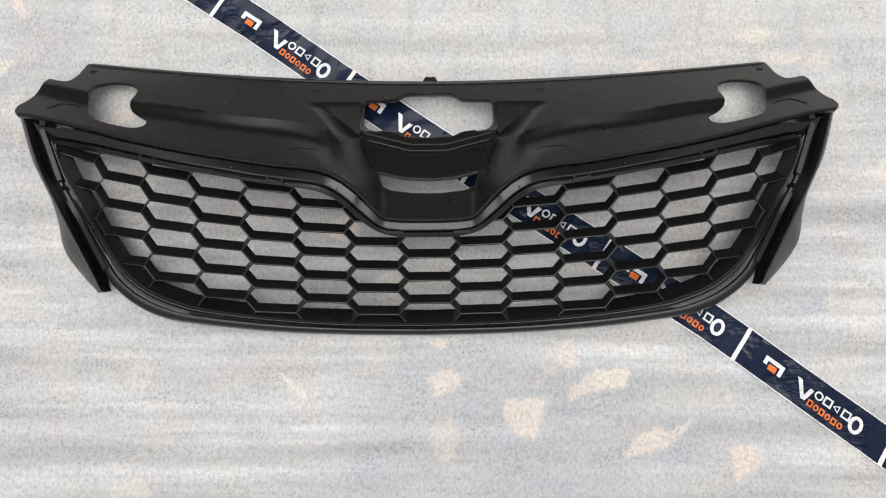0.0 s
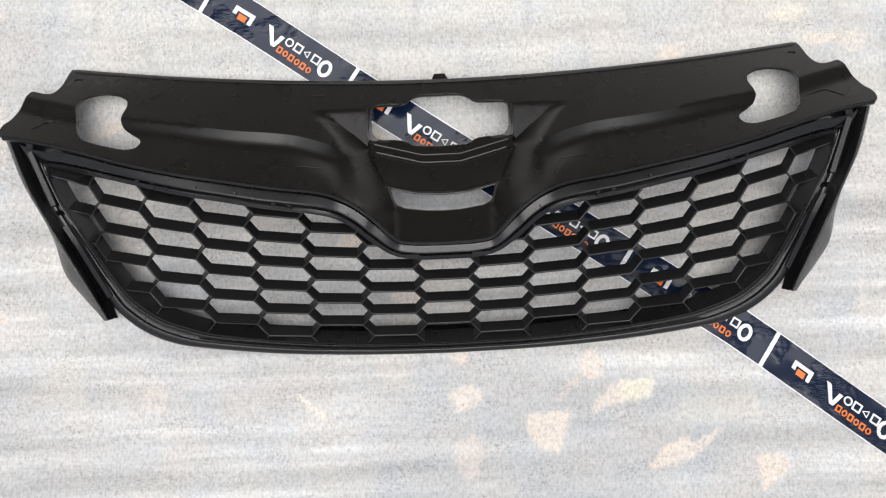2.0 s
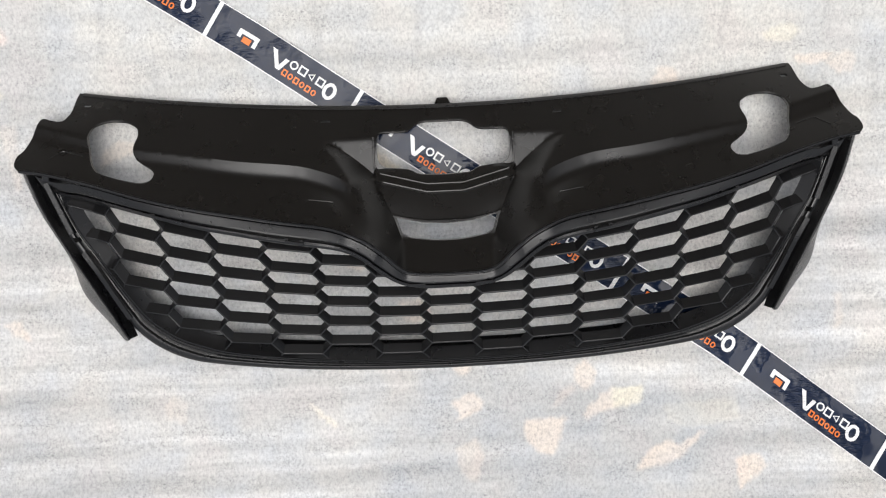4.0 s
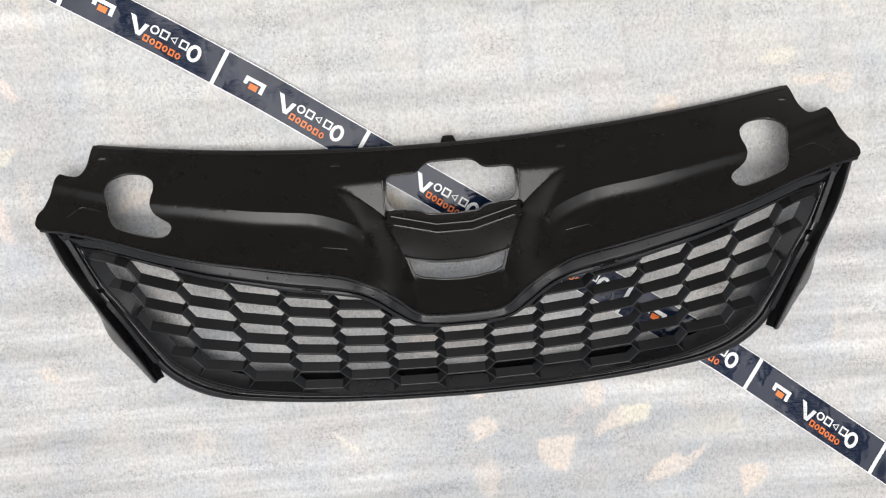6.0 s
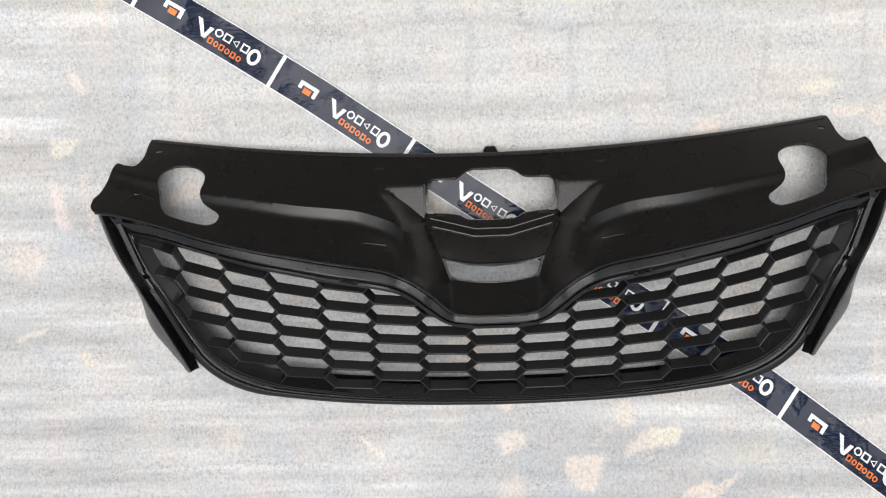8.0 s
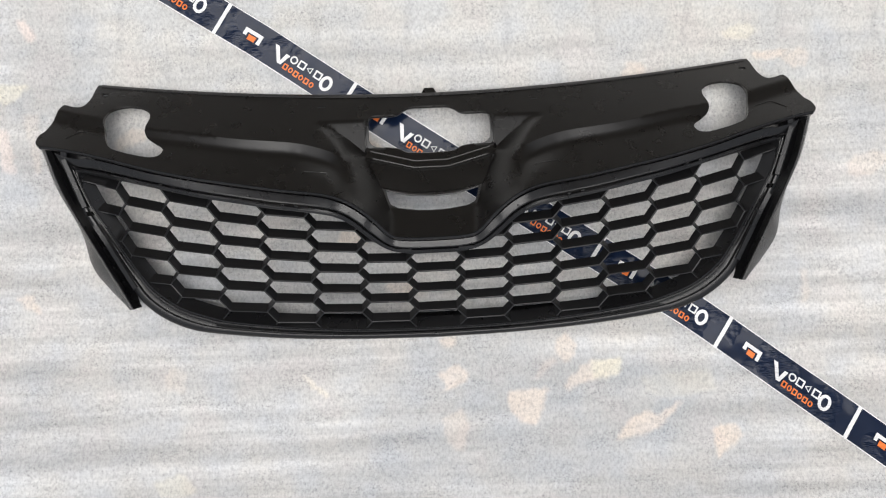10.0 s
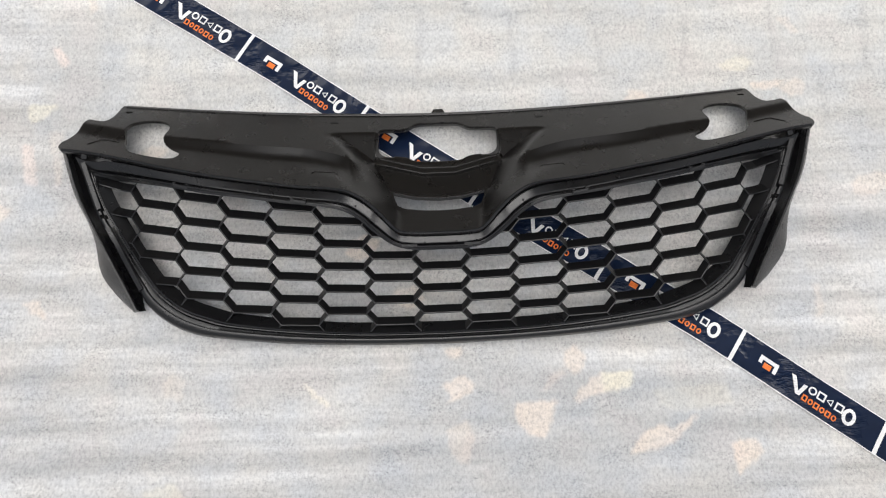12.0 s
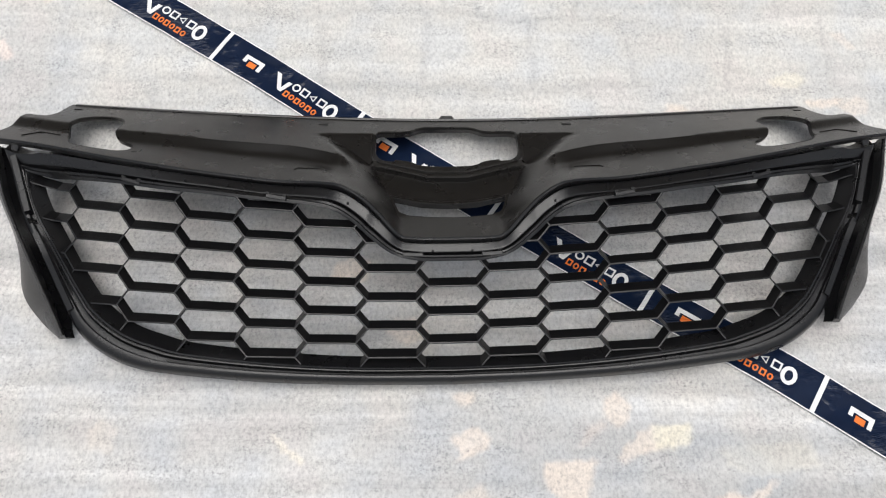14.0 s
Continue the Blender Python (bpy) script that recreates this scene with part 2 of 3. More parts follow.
chip(CREAM, 0.80, (-0.655, -0.016), (-0.614, -0.003), (-0.612, -0.008), (-0.652, -0.021))
chip(PEACH, 0.85, (-0.576, -0.038), (-0.553, -0.035), (-0.539, -0.062), (-0.558, -0.056))
chip(PEACH, 0.80, (0.258, 0.238), (0.274, 0.262), (0.295, 0.259), (0.298, 0.238))
chip(PEACH, 0.80, (0.449, 0.271), (0.505, 0.274), (0.493, 0.265), (0.470, 0.258), (0.451, 0.263))
chip(PEACH, 0.55, (0.496, 0.370), (0.513, 0.371), (0.528, 0.347), (0.517, 0.344))
chip(PEACH, 0.60, (0.489, 0.262), (0.515, 0.276), (0.530, 0.266), (0.525, 0.251), (0.507, 0.245))
# the faint scratch
chip((0.74, 0.72, 0.65), 1.0, (-0.194, -0.154), (-0.184, -0.158), (-0.154, -0.183), (-0.157, -0.189), (-0.178, -0.174))
chip((0.60, 0.53, 0.41), 0.75, (-0.095, 0.168), (-0.079, 0.157), (-0.060, 0.140), (-0.088, 0.137), (-0.095, 0.151))
# scraps seen through the honeycomb and towards the edges
blot(PEACH, 0.85, -0.116, 0.030, 0.026, 0.022, 0.2, 11)
blot(PEACH, 0.70, -0.052, -0.040, 0.024, 0.018, 0.0, 12)
blot(PEACH, 0.70, -0.420, 0.172, 0.026, 0.012, 0.5, 13)
blot(PEACH, 0.35, -0.362, -0.156, 0.016, 0.022, 0.3, 14)
blot(PEACH, 0.50, 0.498, -0.062, 0.006, 0.026, 0.0, 15)
blot(PEACH, 0.50, -0.512, 0.418, 0.008, 0.026, 0.1, 16)
blot(PEACH, 0.50, 0.600, 0.110, 0.030, 0.016, 0.4, 17)
blot(PEACH, 0.40, 0.098, 0.430, 0.018, 0.014, 0.2, 18)
blot(PEACH, 0.60, -0.640, 0.090, 0.030, 0.020, 0.3, 19)
blot(PEACH, 0.30, 0.240, 0.430, 0.030, 0.014, -0.4, 20)
blot(CREAM, 0.50, 0.430, 0.300, 0.030, 0.012, 0.1, 21)
blot(CREAM, 0.50, -0.360, -0.300, 0.030, 0.020, 0.0, 22)


def foam_sheet():
    xs, ys = spaced(0.72, 3.2, 0.0032), spaced(0.56, 3.2, 0.0032)
    verts = [(x, y, foam_height(x, y) + ridges(x, y) if max(abs(x), abs(y)) < 3.201 else -0.049) for y in ys for x in xs]
    w = len(xs)
    faces = [(j * w + i, j * w + i + 1, (j + 1) * w + i + 1, (j + 1) * w + i) for j in range(len(ys) - 1) for i in range(w - 1)]
    me = bpy.data.meshes.new("foam_sheet")
    me.from_pydata(verts, [], faces)
    me.materials.append(FOAM)
    me.shade_smooth()
    col = np.zeros((len(verts), 4), dtype=np.float32)
    col[:, :3] = PEACH
    v = np.array(verts)[:, :2]
    around = ((0, 0), (1, 0), (-1, 0), (0, 1), (0, -1), (0.6, 0.6), (-0.6, 0.6), (0.6, -0.6), (-0.6, -0.6))
    for colour, strength, poly in CHIPS:
        soft = 0.0026 if colour is not BLUE else 0.02
        low, high = np.min(poly, axis=0) - soft - 0.004, np.max(poly, axis=0) + soft + 0.004
        for i in np.where(((v > low) & (v < high)).all(axis=1))[0]:
            x, y = v[i]
            # the edges are torn
            x += 0.0030 * noise.noise((x * 120.0, y * 120.0, 4.0))
            y += 0.0030 * noise.noise((x * 120.0, y * 120.0, 9.0))
            a = strength * sum(inside((x + dx * soft, y + dy * soft), poly) for dx, dy in around) / 9
            if a > 0:
                keep = col[i, 3] * (1 - a)
                col[i, :3] = (np.array(colour) * a + col[i, :3] * keep) / (a + keep)
                col[i, 3] = min(1, a + keep)
    at = me.attributes.new("tint", "FLOAT_COLOR", "POINT")
    at.data.foreach_set("color", col.ravel())
    # the far part is whiter, fading out towards the left
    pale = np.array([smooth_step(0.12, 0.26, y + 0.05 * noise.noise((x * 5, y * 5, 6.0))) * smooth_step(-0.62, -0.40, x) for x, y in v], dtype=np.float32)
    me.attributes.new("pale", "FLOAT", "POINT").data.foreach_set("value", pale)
    ob = new("foam_sheet", me)
    return tagged(ob, "pale grey pressed foam sheet with faint peach chips and rows", "foam sheet", kind="structure")


def ground():
    m, n, l, b = material("grey_concrete", (0.35, 0.34, 0.33), 0.9)
    t = noise_node(n, l, 3.0, 6.0)
    l.new(ramp_node(n, l, t.outputs[0], [(0.3, (0.28, 0.275, 0.27)), (0.7, (0.42, 0.41, 0.40))]).outputs[0], b.inputs["Base Color"])
    ob = mesh_object("ground", [(-400, -400, -0.05), (400, -400, -0.05), (400, 400, -0.05), (-400, 400, -0.05)], [(0, 1, 2, 3)], m, smooth=False)
    return tagged(ob, "plain grey concrete ground under the foam sheet", "ground", kind="structure")


def house_wall():
    """The plain wall behind the place, out of view."""
    m, n, l, b = material("brown_render", (0.10, 0.085, 0.07), 0.9)
    t = noise_node(n, l, 6.0, 6.0)
    l.new(ramp_node(n, l, t.outputs[0], [(0.3, (0.130, 0.116, 0.100)), (0.7, (0.208, 0.184, 0.158))]).outputs[0], b.inputs["Base Color"])
    x, y, z, t = 8.0, 3.4, 6.4, 0.3
    v = [(-x, y, -0.05), (x, y, -0.05), (x, y + t, -0.05), (-x, y + t, -0.05), (-x, y, z), (x, y, z), (x, y + t, z), (-x, y + t, z)]
    ob = mesh_object("wall_north", v, [(0, 1, 5, 4), (1, 2, 6, 5), (2, 3, 7, 6), (3, 0, 4, 7), (4, 5, 6, 7), (0, 3, 2, 1)], m, smooth=False)
    return tagged(ob, "plain brown rendered wall closing the yard", "wall", kind="structure")


# ---- printed tape ----
TAPE_ALONG, TAPE_ACROSS = Vector((0.8285, -0.560)), Vector((0.560, 0.8285))
TAPE_START, TAPE_WIDE, PERIOD = Vector((0.395, -0.098)), 0.0487, 0.2018
# the tape was laid with slight bends
BENDS = [(-1.9, -0.06), (-1.0, -0.006), (-0.88, -0.0005), (-0.75, 0.003), (-0.6, 0.002), (-0.2, 0.003), (-0.05, 0.0025), (0.0, 0.0),
         (0.05, -0.0035), (0.1, -0.007), (0.175, -0.0118), (0.62, -0.045)]


def tape_point(t, n, lift):
    p = TAPE_START + TAPE_ALONG * t + TAPE_ACROSS * (n + table(BENDS, t))
    wave = 0.0010 * noise.noise((t * 22.0, n * 30.0, 2.0)) + 0.0006 * noise.noise((t * 70.0, n * 40.0, 5.0)) + 0.0012
    return (p.x, p.y, foam_height(p.x, p.y) + 0.0016 + wave + lift)


def tape_patch(name, corners, lift, mat, parent, label=""):
    """A print on the tape, its corners (t, n) in turn, cut into short lengths."""
    loop = []
    for (a, b), (c, d) in zip(corners, corners[1:] + corners[:1]):
        k = max(1, int(math.hypot(c - a, d - b) / 0.006))
        loop += [(a + (c - a) * i / k, b + (d - b) * i / k) for i in range(k)]
    mid = (sum(p[0] for p in loop) / len(loop), sum(p[1] for p in loop) / len(loop))
    top = [tape_point(*p, lift) for p in loop]
    low = [tape_point(*p, lift - 0.0004) for p in loop]
    k = len(loop)
    faces = [(i, (i + 1) % k, k + (i + 1) % k, k + i) for i in range(k)]
    faces += [(i, (i + 1) % k, 2 * k) for i in range(k)]
    return mesh_object(name, top + low + [tape_point(*mid, lift)], faces, mat, parent, label, smooth=False)


def tape_ring(name, mid, rt, rn, stroke, sides, mat, parent):
    """A hollow figure printed on the tape: round, or four-sided."""
    turn = math.pi / sides
    grow = 1 / math.cos(turn) if sides == 4 else 1.0
    ring = [(math.cos(turn + 2 * math.pi * i / sides) * grow, math.sin(turn + 2 * math.pi * i / sides) * grow) for i in range(sides)]
    verts = [tape_point(mid[0] + c * (rt - k), mid[1] + d * (rn - k), lift) for k, lift in ((0, 0.0006), (0, 0.0010), (stroke, 0.0010), (stroke, 0.0006)) for c, d in ring]
    faces = [(j * sides + i, j * sides + (i + 1) % sides, (j + 1) * sides + (i + 1) % sides, (j + 1) * sides + i) for j in range(3) for i in range(sides)]
    return mesh_object(name, verts, faces, mat, parent, smooth=False)


def tape_strip(name, t0, t1, n0, n1, lift, mat, parent, label="", rows=9):
    steps = int((t1 - t0) / 0.006)
    verts, faces = [], []
    for i in range(steps + 1):
        for j in range(rows + 1):
            f = j / rows if rows < 4 else (0, 0.006, *[k / (rows - 3) for k in range(1, rows - 3)], 0.994, 1, 1)[j]
            verts.append(tape_point(t0 + (t1 - t0) * i / steps, n0 + (n1 - n0) * f, lift))
    for i in range(steps):
        for j in range(rows):
            a = i * (rows + 1) + j
            faces.append((a, a + 1, a + rows + 2, a + rows + 1))
    ob = mesh_object(name, verts, faces, mat, parent, label)
    thick = ob.modifiers.new("thickness", "SOLIDIFY")
    thick.thickness, thick.offset = 0.0003, 1
    return ob


def box_of(t0, t1, n0, n1, lean=0.0):
    return [(t0, n0), (t1, n0), (t1 + lean, n1), (t0 + lean, n1)]


def printed_tape():
    tape = tagged(new("printed_tape"), "glossy navy packing tape with white edges and orange prints", "packing tape")
    first, last = -1.9, 0.62
    tape_strip("tape_film", first, last, -TAPE_WIDE, 0.0, 0.0, NAVY, tape)
    tape_strip("edge_line", first, last, -0.0014, 0.0, 0.0004, WHITE, tape, "thin white edge line", 1)
    tape_strip("edge_line", first, last, -TAPE_WIDE, -TAPE_WIDE + 0.0014, 0.0004, WHITE, tape, "thin white edge line", 1)
    for k in range(-9, 3):
        o = k * PERIOD
        tape_patch("divider_bar", box_of(o - 0.0026, o + 0.0026, -TAPE_WIDE + 0.001, -0.001), 0.0009, WHITE, tape)
        g = 0.965 if k >= 0 else 1.015
        # the square mark: three white strokes round an orange block
        for t0, t1, n0, n1 in ((0.0335, 0.0605, -0.0215, -0.0165), (0.0335, 0.0385, -0.0270, -0.0213), (0.0555, 0.0605, -0.0310, -0.0213)):
            tape_patch("white_mark", box_of(o + g * t0, o + g * t1, n0, n1), 0.0010, WHITE, tape)
        tape_patch("orange_mark", box_of(o + g * 0.0415, o + g * 0.0525, -0.0310, -0.0235), 0.0010, ORANGE, tape)
        # plain figures where the maker's name is printed
        tape_patch("white_block", [(o + g * 0.0785, -0.0150), (o + g * 0.0850, -0.0150), (o + g * 0.0985, -0.0362), (o + g * 0.0930, -0.0362)], 0.0010, WHITE, tape)
        tape_patch("white_block", [(o + g * 0.0985, -0.0190), (o + g * 0.1040, -0.0190), (o + g * 0.0985, -0.0362), (o + g * 0.0945, -0.0335)], 0.0011, WHITE, tape)
        for i, sides in enumerate((16, 4, 3, 4)):
            tape_ring("white_figure", (o + g * (0.1115 + i * 0.0127), -0.0208), 0.0055, 0.0056, 0.0021, sides, WHITE, tape)
        tape_ring("white_figure", (o + g * 0.1645, -0.0245), 0.0088, 0.0112, 0.0044, 14, WHITE, tape)
        for i in range(6):
            tape_ring("orange_figure", (o + g * (0.1060 + i * 0.0085), -0.0350 - 0.0004 * i), 0.0035, 0.0042, 0.0018, (4, 8)[i % 2], ORANGE, tape)
    return tape


# ---- the grille: its own axes, x along it, y away, z up ----
GRILLE_AT = pose(-0.005, 0, 0, 0, 0, 0.8)
BACK = Vector((0, 0.906, -0.4226))  # the way the mouldings run to the rear


def rearward(x):
    """The walls of the honeycomb stand square to its bowed face."""
    return BACK + Vector((-0.7 * x, 0, 0))


def top_edge(x):
    return 0.2205 + 0.0350 * (abs(x) / 0.45) ** 2


LIP = [(0, 0.017), (0.035, 0.018), (0.055, 0.023), (0.075, 0.042), (0.096, 0.059), (0.118, 0.070), (0.145, 0.078),
       (0.20, 0.087), (0.25, 0.0965), (0.30, 0.1065), (0.36, 0.122), (0.42, 0.141), (0.47, 0.1545), (0.5015, 0.1600)]
LIP_CURVE = spline([(*p, 0) for p in LIP], 8)
LIP_TABLE = [(p.x, p.y) for p in LIP_CURVE]


def lip_edge(x):
    return table(LIP_TABLE, abs(x))


CENTRE = [(0.0, 0.104), (0.017, 0.094), (0.058, 0.066), (0.078, 0.061), (0.0795, 0.0586), (0.110, 0.0470), (0.1125, 0.0515), (0.122, 0.0468),
          (0.1245, 0.0450), (0.142, 0.0378), (0.23, 0.0378)]


def fine_table(points):
    """The table with a smooth curve through its points."""
    return [(p.x, p.y) for p in spline([(*p, 0) for p in points], 6)]


V_INNER = [(0.0, 0.052), (0.02, 0.048), (0.05, 0.051), (0.060, 0.056), (0.083, 0.0635), (0.112, 0.0765), (0.130, 0.0825), (0.145, 0.0835)]
LEDGE = fine_table([(0.078, 0.062), (0.085, 0.087), (0.095, 0.105), (0.107, 0.121), (0.123, 0.1325), (0.147, 0.1425), (0.18, 0.151), (0.25, 0.1595), (0.32, 0.1722), (0.37, 0.1805), (0.43, 0.197), (0.49, 0.214)])


def bar_shift(a, y):
    return 0.0145 * min(1.2, max(0.0, (a - 0.022) / 0.055)) * smooth_step(0.050, 0.105, y) * (1 - smooth_step(0.140, 0.165, y))


def pocket_edge(a):
    return 0.1815 - 0.047 * ((0.150 - min(0.150, max(a, 0.084))) / 0.066) ** 1.35


def slope_height(a, y):
    """The cover before it is sunk at the middle."""
    rise = 0.72 + 0.12 * (a / 0.4) ** 2
    return 0.006 - 0.0205 * (a / 0.45) ** 3 + rise * (top_edge(a) - y)


def pocket_height(a, y):
    rise = 0.72 + 0.12 * (a / 0.4) ** 2
    return 0.006 + rise * (top_edge(a) - 0.1815) + 0.10 * (0.1815 - y)


SHOULDER = [(0.0, 0.030), (0.02, 0.038), (0.045, 0.056), (0.07, 0.058), (0.10, 0.046), (0.1345, 0.032)]


def fold_curve():
    """The foot of the swept shoulder: round the pocket, then down beside the badge bar.
    Each point has the shoulder's width and the height of the floor that it rises from."""
    out = []
    for i in range(25):
        a = 0.152 - 0.068 * i / 24
        y = pocket_edge(a)
        out.append((a, y, 0.006 + 0.026 * (i / 24) ** 1.2, pocket_height(a, y)))
    for i in range(1, 31):
        y = 0.1345 - 0.1345 * i / 30
        a = 0.084 + (table(V_INNER, y) - 0.084) * min(1.0, i / 4)
        w = table(SHOULDER, y)
        out.append((a, y, w, table(CENTRE, y - bar_shift(a, y))))
    return out


def nearest(curve, a, y):
    """Distance to the curve, and the values it carries there."""
    best = None
    for p, q in zip(curve, curve[1:]):
        dx, dy = q[0] - p[0], q[1] - p[1]
        k = min(1.0, max(0.0, ((a - p[0]) * dx + (y - p[1]) * dy) / (dx * dx + dy * dy)))
        d = math.hypot(a - p[0] - dx * k, y - p[1] - dy * k)
        if best is None or d < best[0]:
            best = (d, p, q, k)
    d, p, q, k = best
    return d, [u + (v - u) * k for u, v in zip(p[2:], q[2:])]


FOLD = fold_curve()
LEDGE_LINE = [p for p in LEDGE if p[1] > 0.100]


def panel_height(x, y):
    a = abs(x)
    z = slope_height(a, y)
    # the flat ledge that runs from each lamp hole and turns down at the middle
    led = table(LEDGE, a)
    if led - 0.06 < y < led + 0.02 and a > 0.08:
        d = nearest(LEDGE_LINE, a, y)[0]
        d = d if y < led else -d
    else:
        d = 1.0 if y < led else -1.0
    deep = 0.0122 * smooth_step(0.088, 0.185, a) * (1 - 0.22 * smooth_step(0.18, 0.36, a))
    # flat from a hard upper edge, and rounded off below
    k = max(0.0, d / 0.0158)
    drop = k if k < 0.7 else min(1.0, k - (min(k, 1.3) - 0.7) ** 2 / 1.2)
    more = 0.0122 * smooth_step(0.084, 0.135, a) * (1 - smooth_step(0.17, 0.2, a)) - deep
    z -= drop * (deep + max(0.0, more) * (1 - smooth_step(0.014, 0.040, d)))
    if a > 0.175:
        return z
    # the flat pockets beside the badge opening run on behind it
    if y > 0.1815:
        return z
    if 0.084 <= a < 0.152 and y > pocket_edge(a):
        return min(z, pocket_height(a, y))
    if a < 0.084 and y > 0.1345 or a < table(V_INNER, y):
        if y > 0.142 and a > 0.0835:
            return min(z, pocket_height(a, y))
        return table(CENTRE, y - bar_shift(a, y)) if y < 0.142 else min(z, table(CENTRE, y))
    # the shoulder that sweeps down to the sunk middle
    hard = smooth_step(0.010, 0.085, y)

    def rising(d, w, floor):
        s = min(1.0, d / w)
        k = (1 - s) ** 1.6 * hard + (1 - smooth_step(0.0, 1.0, s)) * (1 - hard)
        return z + (floor - z) * k

    # low down it is swept straight across
    foot = table(V_INNER, y)
    high = smooth_step(0.070, 0.110, y)
    swept = rising((a - foot) * 0.95, table(SHOULDER, y), table(CENTRE, y - bar_shift(foot, y))) if high < 1 else 0.0
    if high > 0:
        d, (w, floor) = nearest(FOLD, a, y)
        swept += (rising(d, w, floor) - swept) * high
    return swept


def mesh_height(x, y):
    k = min(abs(x), 0.43) ** 2
    return 0.081 + (0.57 - 2.2 * k) * y - 0.31 * k


def rounded(loop, radius=0.02):
    """The closed loop with each corner cut twice, at most radius from the corner."""
    for r in (radius, radius * 0.3):
        out, k = [], len(loop)
        for i in range(k):
            a, b, c = loop[i - 1], loop[i], loop[(i + 1) % k]
            for q in (a, c):
                d = (q - b).length
                out.append(b.lerp(q, min(0.3, r / d) if d > 1e-6 else 0))
        loop = out
    return loop


def panel_outline():
    top = [(x / 40 * 0.45, top_edge(x / 40 * 0.45)) for x in range(41)]
    side = spline([(0.452, 0.250), (0.455, 0.230), (0.463, 0.2195), (0.476, 0.2205), (0.487, 0.2235), (0.492, 0.216), (0.498, 0.196),
                   (0.5025, 0.184), (0.5075, 0.1785), (0.5092, 0.1710), (0.5075, 0.1645), (0.5025, 0.1605)], 4)
    low = [(p.x, p.y) for p in reversed(LIP_CURVE)]
    return mirrored([Vector(p[:2]) for p in top + [tuple(s) for s in side] + low])


def lamp_hole(side):
    c = [(0.428, 0.187), (0.4195, 0.157), (0.402, 0.1485), (0.372, 0.1400), (0.353, 0.1370), (0.343, 0.144), (0.345, 0.154), (0.360, 0.161),
         (0.370, 0.171), (0.371, 0.185), (0.366, 0.198), (0.373, 0.211), (0.394, 0.218), (0.419, 0.215), (0.430, 0.205)]
    c = rounded([Vector(p) for p in c])
    return [Vector((side * p.x, p.y)) for p in c]


def badge_hole():
    right = [(0.0, 0.1995), (0.025, 0.1995), (0.034, 0.196), (0.041, 0.1890), (0.049, 0.1872), (0.0765, 0.1872), (0.0815, 0.183), (0.082, 0.152),
             (0.074, 0.1435), (0.042, 0.1405), (0.032, 0.134), (0.0, 0.1325)]
    return rounded(mirrored([Vector(p) for p in right]), 0.003)


def lower_slot():
    right = [(0.0, 0.0745), (0.03, 0.0765), (0.0610, 0.0840), (0.0590, 0.074), (0.0550, 0.0635), (0.045, 0.0585), (0.02, 0.0548), (0.0, 0.054)]
    return rounded(mirrored([Vector(p) for p in right]), 0.0012)


def bolt_slot(side):
    x, y = side * 0.437, 0.2385
    return rounded([Vector((x + a, y + b)) for a, b in ((-0.005, -0.002), (0.005, -0.002), (0.005, 0.002), (-0.005, 0.002))], 0.0015)


def resample(loop, step):
    out = []
    for a, b in zip(loop, loop[1:] + loop[:1]):
        k = max(1, round((b - a).length / step))
        out += [a + (b - a) * i / k for i in range(k)]
    return out


